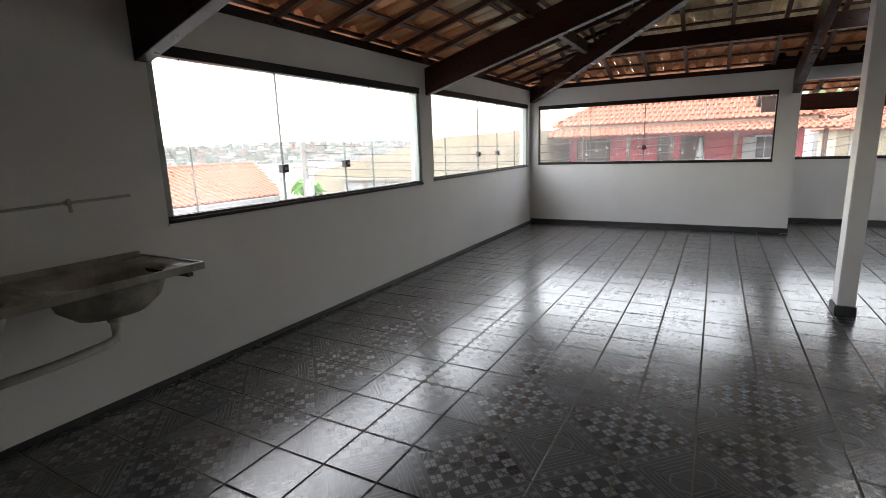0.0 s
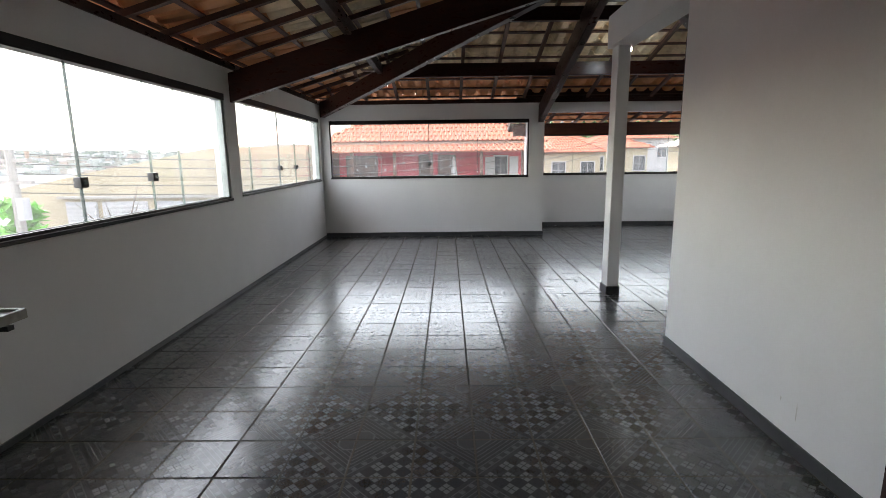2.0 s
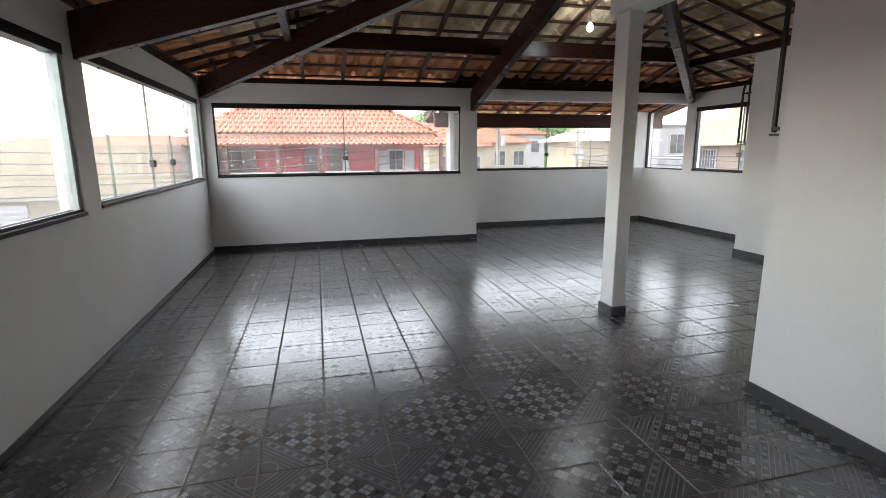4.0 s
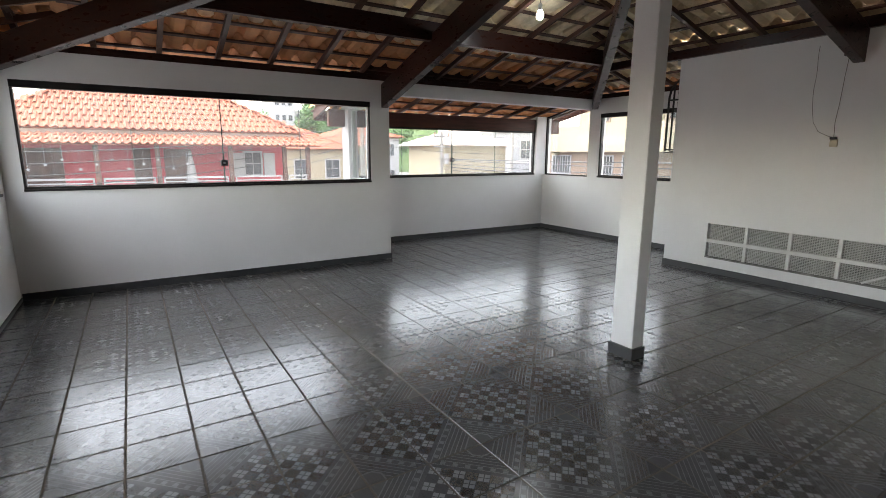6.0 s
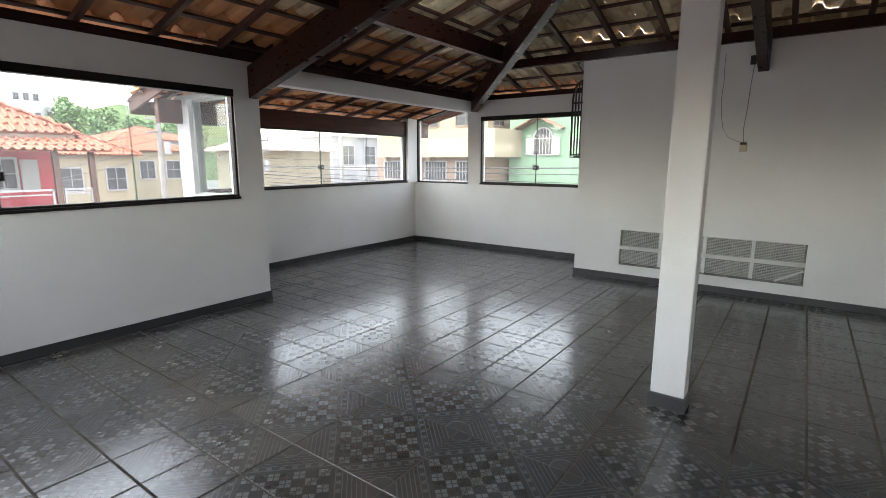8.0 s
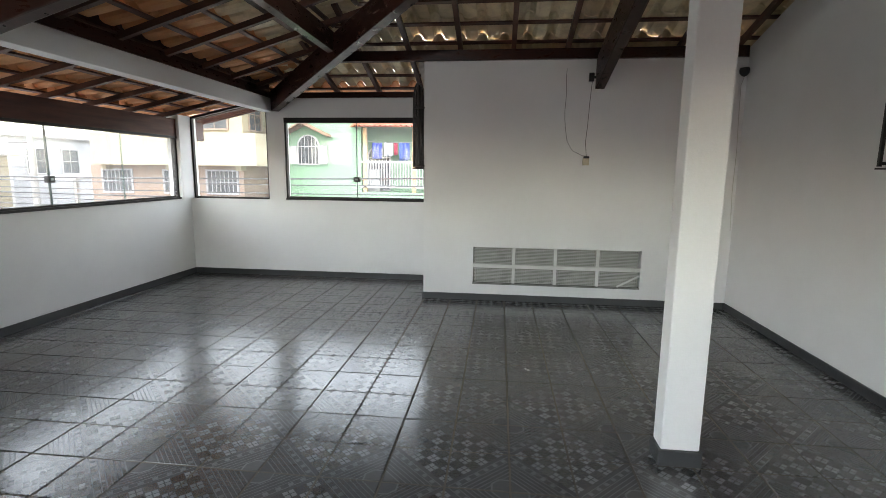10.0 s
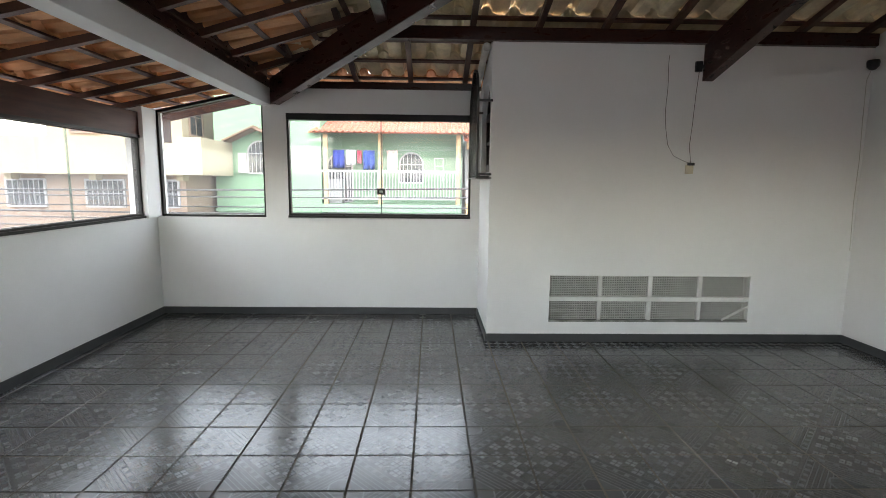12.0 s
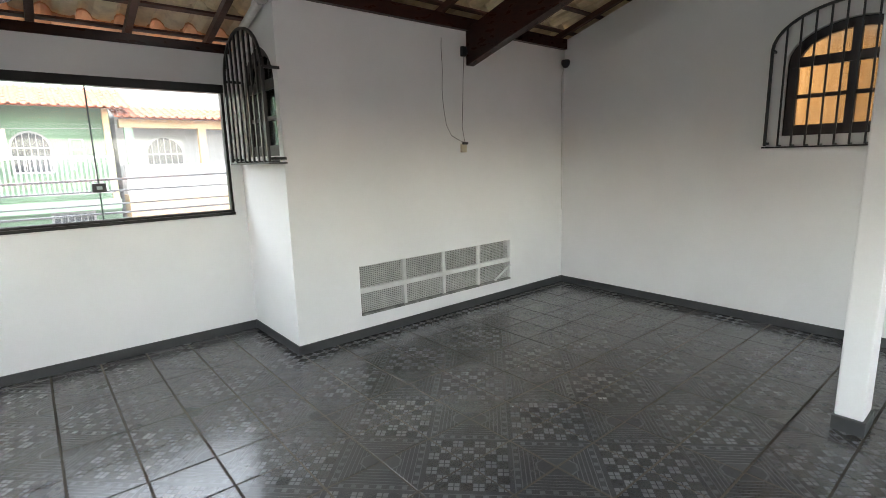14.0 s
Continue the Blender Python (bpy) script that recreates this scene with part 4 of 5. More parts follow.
M_WHITE = surface("white_trim_paint", (0.34, 0.335, 0.33), (0.285, 0.28, 0.275), 2.0, 0.5, 0.05, 40.0)
M_DARKWIN = surface("dark_window_glass", (0.035, 0.04, 0.045), (0.09, 0.095, 0.10), 1.5, 0.12, 0.0, 20.0)
M_DARKWIN.node_tree.nodes["Principled BSDF"].inputs["Specular IOR Level"].default_value = 0.15
M_GREYROOF = surface("grey_sheet_roof", (0.30, 0.30, 0.31), (0.22, 0.22, 0.23), 1.0, 0.6, 0.1, 20.0)
M_CONCRETE = surface("pole_concrete", (0.24, 0.23, 0.21), (0.18, 0.17, 0.16), 2.0, 0.8, 0.2, 30.0)
M_TAN = surface("tan_stone", (0.45, 0.30, 0.16), (0.34, 0.22, 0.12), 4.0, 0.8, 0.3, 20.0)

FAR_TILE = [tuple((x * 0.8, y, z) for x, y, z in q) if i == 0 else q for i, q in enumerate(tile_shape(4, 0.018, 0.014, 0.045))]


def tiled_face(name, parent, a, b, c, d, mat):
    """A tiled face: eave from a to b, ridge from d to c; tiles joined."""
    a, b, c, d = (Vector(p) for p in (a, b, c, d))
    along = (b - a).normalized()
    up = ((d - a) - along * (d - a).dot(along)).normalized()
    nrm = along.cross(up)
    if nrm.z < 0:
        nrm = -nrm
    rot = Matrix((nrm.cross(up) * -1, up, nrm)).transposed()
    if rot.determinant() < 0:
        rot = Matrix((along, up, nrm)).transposed()
    height = (d - a).dot(up)
    ul, ur, w = (d - a).dot(along), (c - a).dot(along), (b - a).length
    poses = []
    v = 0.0
    while v < height - 0.1:
        f = (v + 0.2) / height
        u = ul * f
        while u < w + (ur - w) * f:
            poses.append(Matrix.Translation(a + along * u + up * v) @ rot.to_4x4())
            u += PITCH * 0.8
        v += ROW
    bm = bmesh.new()
    bm.faces.new([bm.verts.new(p - nrm * 0.01) for p in (a, b, c, d)])
    part("roof_deck", bm, mat, parent)
    joined(name, FAR_TILE, poses, mat, parent, "rows of clay tiles")


def hip_roof(parent, x0, x1, y0, y1, z0, z1, mat, ridge=None):
    h = min(x1 - x0, y1 - y0) / 2
    if x1 - x0 >= y1 - y0:
        r0, r1 = (x0 + h, (y0 + y1) / 2, z1), (x1 - h, (y0 + y1) / 2, z1)
        faces = [((x0, y0), (x1, y0), r1, r0), ((x1, y1), (x0, y1), r0, r1), ((x0, y1), (x0, y0), r0, r0), ((x1, y0), (x1, y1), r1, r1)]
    else:
        r0, r1 = ((x0 + x1) / 2, y0 + h, z1), ((x0 + x1) / 2, y1 - h, z1)
        faces = [((x0, y0), (x1, y0), r0, r0), ((x1, y1), (x0, y1), r1, r1), ((x0, y1), (x0, y0), r0, r1), ((x1, y0), (x1, y1), r1, r0)]
    for p, q, c, d in faces:
        c2, d2 = (c[0], c[1], c[2]), (d[0], d[1], d[2])
        if c == d:
            c2 = (c[0] + (q[0] - p[0]) * 0.001, c[1] + (q[1] - p[1]) * 0.001, c[2])
        tiled_face("tiles", parent, (*p, z0), (*q, z0), c2, d2, mat)


def house_window(parent, axis, c, a0, a1, z0, z1, out, frame_mat=None, grille=False):
    """A window on a facade: dark pane, frame and sill; out: which way the facade looks along the axis."""
    def s(p, q, lo, hi, d0, d1):
        l, h = sorted((c + out * d0, c + out * d1))
        return (l, h, p, q, lo, hi) if axis == "x" else (p, q, l, h, lo, hi)
    fm = frame_mat or M_WHITE
    w = part("window", boxes(s(a0, a1, z0, z1, -0.02, 0.012)), M_DARKWIN, parent, "dark glazed window")
    part("frame", boxes(s(a0 - 0.06, a0, z0 - 0.06, z1 + 0.06, 0.0, 0.05), s(a1, a1 + 0.06, z0 - 0.06, z1 + 0.06, 0.0, 0.05), s(a0, a1, z1, z1 + 0.06, 0.0, 0.05), s(a0, a1, z0 - 0.06, z0, 0.0, 0.08)), fm, w)
    n = max(2, int((a1 - a0) / (0.14 if grille else 0.5)))
    part("bars", boxes(*[s(a0 + (a1 - a0) * k / n - 0.012, a0 + (a1 - a0) * k / n + 0.012, z0, z1, 0.01, 0.03) for k in range(1, n)], s(a0, a1, (z0 + z1) / 2 - 0.012, (z0 + z1) / 2 + 0.012, 0.032, 0.05)), fm, w)


# red house with a veranda
red = thing("red_house", "red house with a white-railed veranda and terracotta roof", "house")
part("wall", boxes((-5.2, 2.6, 20.4, 24.6, GZ, 2.2)), M_RED, red)
part("veranda_floor", boxes((-5.6, 3.1, 18.9, 20.4, GZ, 0.25)), M_PALE, red)
hip_roof(red, -5.7, 2.95, 19.4, 25.0, 2.12, 3.68, M_TERRACOTTA)
tiled_face("lower_tiles", red, (-5.9, 18.6, 1.70), (3.4, 18.6, 1.70), (2.9, 20.0, 2.12), (-5.3, 20.0, 2.12), M_TERRACOTTA)
part("fascia", boxes((-5.4, 2.8, 19.45, 19.5, 1.88, 2.10)), M_BROWN, red)
for x in (-4.4, -2.75, -1.32, 0.6, 2.2, 2.95):
    part("post", boxes((x - 0.06, x + 0.06, 18.95, 19.07, 0.25, 1.86)), M_BATTEN, red)
for x0, x1 in ((-4.3, -2.85), (-2.65, -1.42), (-1.22, 0.5), (0.7, 2.1), (2.3, 2.9)):
    part("railing", boxes((x0, x1, 18.98, 19.04, 0.76, 0.81), (x0, x1, 18.98, 19.04, 0.36, 0.40), (x0, x1, 18.99, 19.03, 0.66, 0.69), (x0, x0 + 0.04, 18.98, 19.04, 0.3, 0.8), (x1 - 0.04, x1, 18.98, 19.04, 0.3, 0.8)), M_WHITE, red, "white metal railing")
house_window(red, "y", 20.4, 1.25, 1.75, 0.8, 1.5, -1, M_WHITE)
for x0 in (0.85, 1.85):
    part("shutter", boxes((x0, x0 + 0.36, 20.33, 20.37, 0.75, 1.5)), M_WHITE, red, "open white shutter")
for x0, x1 in ((-4.9, -3.6), (-1.9, -1.45), (-1.1, -0.35)):
    part("doorway", boxes((x0, x1, 20.34, 20.41, 0.25, 1.6)), M_BATTEN, red, "dark doorway")
def star_mesh(bm, x, y, z, r):
    pts = [(x + (r if k % 2 == 0 else r * 0.45) * math.sin(k * math.pi / 5), y, z + (r if k % 2 == 0 else r * 0.45) * math.cos(k * math.pi / 5)) for k in range(10)]
    prism(bm, pts, (0, 0.01, 0))
stars = thing("star_garland", "string of pale stars hanging across the veranda", "decoration")
rng = random.Random(4)
for k in range(11):
    bm = bmesh.new()
    x = -4.2 + k * 0.36
    z = 1.05 + 0.25 * (k % 3) * 0.5
    star_mesh(bm, x, 18.93, z, 0.055)
    bar(bm, (x, 18.935, z + 0.07), (x, 18.935, 1.84), 0.006, 0.006, (0, 1, 0))
    part("star", bm, M_WHITE, stars)
par = thing("closed_parasol", "closed white parasol on the veranda", "parasol")
bm = bmesh.new()
lathe(bm, [(0.05 - 0.5, 19.6, 0.16, 0.16, 0.55), (-0.45, 19.6, 0.12, 0.12, 1.0), (-0.45, 19.6, 0.04, 0.04, 1.5)], 10)
part("canopy", bm, M_WHITE, par)
bm = bmesh.new()
tube(bm, [(-0.45, 19.6, 0.25), (-0.45, 19.6, 1.55)], 0.025, 8)
part("pole", bm, M_CONCRETE, par)

# beige gable house across the side street, with louvred shutters
beige = thing("beige_house", "weathered beige house with a sloping roofline", "house")
bm = bmesh.new()
prism(bm, [(-16.0, 17, GZ), (-5.6, 17, GZ), (-5.6, 17, 1.98), (-9.0, 17, 1.9), (-13.6, 17, 1.05), (-16, 17, 0.55)], (0, 6, 0))
part("wall", bm, M_BEIGE, beige)
for x0, x1 in ((-14.2, -13.1), (-12.9, -11.3), (-11.0, -9.2)):
    s = part("shutter", boxes((x0, x1, 16.93, 16.99, -1.6, 0.1)), M_GREYROOF, beige, "grey louvred shutter")
    part("slats", boxes(*[(x0 + 0.04, x1 - 0.04, 16.89, 16.935, -1.5 + 0.14 * k, -1.5 + 0.14 * k + 0.06) for k in range(11)]), M_WHITE, s)
part("ledge", boxes((-14.4, -5.6, 16.8, 17.0, 0.22, 0.30)), M_CONCRETE, beige)

# neighbour's tiled roof to the west
west = thing("low_house", "low house with a weathered terracotta gable roof", "house")
part("wall", boxes((-17.0, -12.3, 1.0, 10.8, GZ, 0.12)), M_PALE, west)
tiled_face("tiles", west, (-11.9, 11.04, 0.2), (-11.9, 0.5, 0.2), (-14.6, 0.5, 1.12), (-14.6, 12.4, 1.12), M_TERRACOTTA)
tiled_face("tiles", west, (-17.3, 0.5, 0.2), (-17.3, 11.04, 0.2), (-14.6, 12.4, 1.12), (-14.6, 0.5, 1.12), M_TERRACOTTA)
bm = bmesh.new()
prism(bm, [(-12.3, 10.8, 0.1), (-17.0, 10.8, 0.1), (-14.6, 11.9, 1.05)], (0, -0.2, 0))
part("gable", bm, M_PALE, west)
bm = bmesh.new()
tube(bm, [(-14.6, 0.5, 1.13), (-14.6, 12.4, 1.13)], 0.09, 10)
part("ridge_cap", bm, M_TERRACOTTA, west)
part("gutter", boxes((-11.9, -11.76, 0.5, 11.1, 0.0, 0.19)), M_GREYROOF, west, "grey sheet gutter")
chim = thing("white_vent_pipe", "white vent pipe beside the low roof", "pipe")
bm = bmesh.new()
tube(bm, [(-11.45, 10.75, GZ), (-11.45, 10.75, 0.75)], 0.1, 12)
part("tube", bm, M_WHITE, chim)
part("cap", boxes((-11.6, -11.3, 10.6, 10.9, 0.75, 0.80)), M_WHITE, chim)

# mint green house
green = thing("green_house", "mint green two-storey house with a railed balcony", "house")
part("wall", boxes((17.9, 26, 6.3, 11.2, GZ, 3.35), (17.0, 26, 11.2, 14.8, GZ, 4.6)), M_GREEN, green)
part("balcony", boxes((16.9, 17.9, 6.4, 11.2, 0.42, 0.70)), M_GREEN, green)
tiled_face("tiles", green, (16.6, 6.0, 3.08), (16.6, 11.55, 3.08), (18.4, 11.55, 3.68), (18.4, 6.0, 3.68), M_TERRACOTTA)
for y in (6.5, 9.18, 11.05):
    part("post", boxes((16.95, 17.09, y - 0.07, y + 0.07, 0.7, 3.08)), M_TAN, green, "tan balcony post")
rail = part("rail", boxes((16.95, 17.0, 6.5, 11.2, 1.80, 1.87), (16.95, 17.0, 6.5, 11.2, 0.86, 0.91)), M_WHITE, green, "white railing")
for k in range(44):
    part("baluster", boxes((16.955, 16.99, 6.555 + k * 0.104, 6.59 + k * 0.104, 0.91, 1.80)), M_WHITE, rail)
for y0 in (7.0, 9.1, 10.4, 12.0, 13.2):
    house_window(green, "x", 17.9 if y0 < 11.2 else 17.0, y0, y0 + (0.9 if y0 < 11 else 0.85), -0.7, 0.28, -1, M_WHITE, True)
part("ground_cornice", boxes((16.85, 17.0, 11.2, 14.8, 0.42, 0.52)), M_GREEN, green)


def arched_facade(parent, x, cy, half, z0, zs):
    pts = arch(cy, half, z0, zs)
    bm = bmesh.new()
    prism(bm, [(x, p[0], p[1]) for p in pts], (0.02, 0, 0))
    w = part("window", bm, M_DARKWIN, parent, "arched white window")
    bm = bmesh.new()
    loop = pts + [pts[0]]
    for a, b2 in zip(loop, loop[1:]):
        if (a[0] - b2[0]) ** 2 + (a[1] - b2[1]) ** 2 > 1e-6:
            bar(bm, (x - 0.02, a[0], a[1]), (x - 0.02, b2[0], b2[1]), 0.05, 0.05, (1, 0, 0))
    part("frame", bm, M_WHITE, w)
    bm = bmesh.new()
    for k in range(1, 6):
        yy = cy - half + 2 * half * k / 6
        bar(bm, (x - 0.02, yy, z0), (x - 0.02, yy, zs + math.sqrt(max(0.0, half * half - (yy - cy) ** 2))), 0.016, 0.016, (1, 0, 0))
    bar(bm, (x - 0.045, cy - half, zs), (x - 0.045, cy + half, zs), 0.03, 0.03, (1, 0, 0))
    part("bars", bm, M_WHITE, w)


arched_facade(green, 16.98, 13.25, 0.42, 1.72, 2.38)
arched_facade(green, 17.88, 8.15, 0.42, 1.45, 2.1)
arched_facade(green, 17.88, 10.72, 0.44, 0.75, 2.02)
M_HOOD = clay("weathered_dark_tile", (0.20, 0.105, 0.06), (0.14, 0.075, 0.045), (0.06, 0.045, 0.035), 0.6)
for s in (-1, 1):
    tiled_face("hood_tiles", green, (16.5, 13.32 + s * 0.98, 2.72), (17.0, 13.32 + s * 0.98, 2.72), (17.0, 13.32, 3.18), (16.5, 13.32, 3.18), M_HOOD)
    part("shutter", boxes((16.9, 16.97, 13.25 + s * 0.6 - 0.14, 13.25 + s * 0.6 + 0.14, 1.72, 2.4)), M_WHITE, green, "open white shutter")
line = thing("washing_line", "line of blue and red laundry on the balcony", "laundry")
for y0, y1, z0, col in ((10.45, 10.85, 1.85, (0.03, 0.06, 0.35)), (10.05, 10.40, 1.95, (0.55, 0.55, 0.58)), (9.85, 10.02, 2.0, (0.45, 0.05, 0.09)), (9.4, 9.8, 1.8, (0.05, 0.10, 0.38)), (8.6, 8.98, 1.7, (0.70, 0.48, 0.42))):
    bm = bmesh.new()
    n = 8
    rows = [[bm.verts.new((17.25 + 0.03 * math.sin(k * 1.9) * (1 + j), y0 + (y1 - y0) * k / n, 2.55 - (2.45 - z0) * j / 3 + 0.02 * math.sin(k * 2.3))) for k in range(n + 1)] for j in range(4)]
    for p, q in zip(rows, rows[1:]):
        for k in range(n):
            bm.faces.new((p[k], p[k + 1], q[k + 1], q[k]))
    me = surface("laundry_cloth", col, tuple(c * 0.75 for c in col), 5.0, 0.9, 0.2, 60.0)
    ob = part("cloth", bm, me, line, smooth=True)
    md = ob.modifiers.new("thick", "SOLIDIFY")
    md.thickness = 0.008
bm = bmesh.new()
tube(bm, [(17.25, 11.1, 2.6), (17.25, 10.0, 2.56), (17.25, 8.4, 2.57), (17.25, 6.6, 2.6)], 0.008, 6)
part("cord", bm, M_WHITE, line)
tank = thing("balcony_cabinet", "grey cabinet on the balcony", "cabinet")
part("body", boxes((17.3, 17.8, 10.55, 11.1, 0.7, 1.55)), M_GREYROOF, tank, bevel=0.02)
chairp = thing("folded_chair", "folded white chair against the green wall", "chair")
bm = bmesh.new()
for y in (7.0, 7.3):
    bar(bm, (17.8, y, 1.5), (17.86, y, 2.35), 0.03, 0.03, (1, 0, 0))
for z in (1.75, 2.05, 2.33):
    bar(bm, (17.83, 7.0, z), (17.83, 7.3, z), 0.03, 0.03)
part("frame", bm, M_WHITE, chairp)

# grey-white house next door
grey = thing("grey_white_house", "grey-white house with tan stone and a tiled eave", "house")
part("wall", boxes((17.8, 26, -3.0, 6.2, GZ, 3.0)), M_PALE, grey)
part("balcony_wall", boxes((16.95, 17.1, -3.0, 6.2, 0.75, 1.6)), M_PALE, grey)
part("stone_band", boxes((16.9, 17.8, -3.0, 6.2, 0.05, 0.75)), M_TAN, grey, "tan stone band")
part("beam", boxes((16.95, 17.3, -3.0, 6.2, 2.62, 2.85)), M_TAN, grey)
tiled_face("tiles", grey, (16.6, -3.0, 2.85), (16.6, 6.25, 2.85), (17.9, 6.25, 3.2), (17.9, -3.0, 3.2), M_TERRACOTTA)
part("upper_wall", boxes((19.5, 26, -3.0, 6.0, 3.0, 4.4)), M_PALE, grey)
for y in (1.2, 4.1, 6.0):
    part("pillar", boxes((16.95, 17.15, y - 0.1, y + 0.1, 1.6, 2.62)), M_TAN if y < 6 else M_GREEN, grey)
arched_facade(grey, 17.78, 5.0, 0.5, 1.3, 1.9)
house_window(grey, "x", 17.8, 2.0, 3.2, 1.3, 2.3, -1, M_GREYROOF)
tiled_face("porch_tiles", grey, (16.0, -2.0, -0.25), (16.0, 6.2, -0.25), (16.9, 6.2, 0.05), (16.9, -2.0, 0.05), M_TERRACOTTA)

# cream and brown corner building
corner = thing("cream_brown_building", "corner building, cream above and brown below", "building")
part("wall", boxes((15.3, 24, 15.0, 20.9, GZ, 1.62)), M_BROWN, corner, "brown lower storey")
part("upper_wall", boxes((14.7, 24, 14.2, 20.3, 1.62, 2.72)), M_CREAM, corner, "cream balcony wall")
part("set_back_wall", boxes((16.5, 24, 15.6, 20.0, 2.72, 5.2)), M_CREAM, corner)
part("roof", boxes((15.8, 24.5, 15.0, 20.6, 5.2, 5.4)), M_GREYROOF, corner)
for y0 in (15.25, 16.9, 19.3):
    house_window(corner, "x", 15.3, y0, y0 + 1.1, 0.66, 1.42, -1, M_GREYROOF, True)
for y0 in (16.2, 18.2):
    house_window(corner, "x", 16.5, y0, y0 + 1.0, 3.0, 4.2, -1, M_BROWN)
for x0 in (17.0, 19.5):
    house_window(corner, "y", 15.6, x0, x0 + 0.9, 3.0, 4.2, -1, M_BROWN)
for y in (15.0, 17.6, 20.1):
    part("corbel", boxes((14.95, 15.3, y - 0.1, y + 0.1, 1.45, 1.62)), M_CREAM, corner)
carport = thing("white_carport", "white sheet carport roof by the street", "carport")
bm = bmesh.new()
prism(bm, [(16.4, 22.6, 1.12), (19.9, 22.6, 1.2), (19.9, 22.6, 1.1), (16.4, 22.6, 1.02)], (0, 2.6, 0))
part("sheet", bm, M_WHITE, carport)
for x in (16.6, 19.7):
    part("post", boxes((x - 0.06, x + 0.06, 22.7, 22.82, GZ, 1.1)), M_CONCRETE, carport)
greyb = thing("grey_building", "plain grey rendered building", "building")
part("wall", boxes((19.8, 27, 29.0, 36, GZ, 2.95)), M_GREYROOF, greyb)
part("roof", boxes((19.6, 27.2, 28.8, 36.2, 2.95, 3.05)), M_PALE, greyb)
for x0 in (20.6, 22.6):
    house_window(greyb, "y", 29.0, x0, x0 + 1.0, 1.2, 2.4, -1)

# cream house with a pale hip roof
cream = thing("cream_house", "cream house with a pale tiled hip roof", "house")
part("wall", boxes((12.6, 16.8, 25.9, 30.1, GZ, 1.98)), M_CREAM, cream)
hip_roof(cream, 12.1, 17.27, 25.4, 30.6, 1.94, 2.92, M_PALE_TILE)
house_window(cream, "y", 25.9, 13.2, 14.2, -1.2, 0.2, -1)

# houses up the street
rng = random.Random(11)
def small_house(x, y, w, d, z, wall_mat, roof_mat, windows):
    h = thing("street_house", "rendered house with a clay roof farther up the street", "house", "houses up the street")
    part("wall", boxes((x, x + w, y, y + d, GZ, z)), wall_mat, h)
    hip_roof(h, x - 0.4, x + w + 0.4, y - 0.4, y + d + 0.4, z, z + 1.1, roof_mat)
    for k in range(windows):
        a = x + w * (k + 0.35) / windows
        house_window(h, "y", y, a, a + 0.8, z - 1.6, z - 0.6, -1)
        house_window(h, "y", y, a, a + 0.8, z - 3.8, z - 2.9, -1)
small_house(5.2, 31.0, 3.6, 5, 1.7, M_CREAM, M_TERRACOTTA, 2)
small_house(9.2, 36.0, 4.5, 6, 2.0, M_CREAM, M_TERRACOTTA, 3)
small_house(5.5, 40.0, 5.0, 6, 2.6, M_PALE, M_TERRACOTTA, 3)
small_house(13.0, 44.0, 6.0, 6, 2.9, M_PALE, M_TERRACOTTA, 3)
small_house(1.5, 48.0, 5.0, 6, 3.2, M_CREAM, M_TERRACOTTA, 3)
small_house(-21.0, 30.0, 4.0, 6, 0.3, M_PALE, M_TERRACOTTA, 3)

# apartment blocks far off
def apartment(x, y, w, z, floors, label):
    h = thing("apartment_building", label, "building")
    part("wall", boxes((x, x + w, y, y + 10, GZ, z)), M_WHITE, h)
    for f in range(floors):
        for k in range(3):
            a = x + w * (0.12 + 0.3 * k)
            house_window(h, "y", y, a, a + w * 0.16, z - 1.9 - 2.9 * f, z - 0.9 - 2.9 * f, -1, M_GREYROOF)
apartment(22.6, 105.0, 4.2, 12.6, 4, "white apartment block far up the hill")
apartment(27.6, 108.0, 3.6, 10.2, 3, "white apartment block far up the hill")
apartment(-15.4, 40.0, 2.6, 2.7, 1, "white terraced block beyond the side street")


def hill(name, pts, mat, label):
    bm = bmesh.new()
    prev = None
    for x, y, z in pts:
        col = [bm.verts.new((x, y, GZ - 2)), bm.verts.new((x, y, z)), bm.verts.new((x * 1.25, y * 1.25, z * 0.9))]
        if prev:
            for k in range(2):
                bm.faces.new((prev[k], col[k], col[k + 1], prev[k + 1]))
        prev = col
    return tagged(part(name, bm, mat, smooth=True), label, "hill", kind="structure")


# Distance haze is mixed into the hillside's pale blue-grey.
M_HAZE = surface("haze_tinted_hillside", (0.20, 0.25, 0.25), (0.28, 0.32, 0.32), 0.03, 0.9, 0.0, 0.2)
def polar(az, r, z):
    return (r * math.sin(radians(az)), r * math.cos(radians(az)), z)
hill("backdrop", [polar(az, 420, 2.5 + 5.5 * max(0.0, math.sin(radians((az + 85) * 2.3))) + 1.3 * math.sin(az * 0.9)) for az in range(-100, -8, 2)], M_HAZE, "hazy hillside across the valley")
hill("backdrop", [polar(az, 130, 9.5 + 4.0 * math.sin(radians((az - 5) * 3.2)) + 0.8 * math.sin(az * 1.7)) for az in range(4, 32, 2)], surface("wooded_hill", (0.035, 0.075, 0.025), (0.13, 0.19, 0.075), 0.25, 0.9, 0.2, 1.6), "green wooded hill")
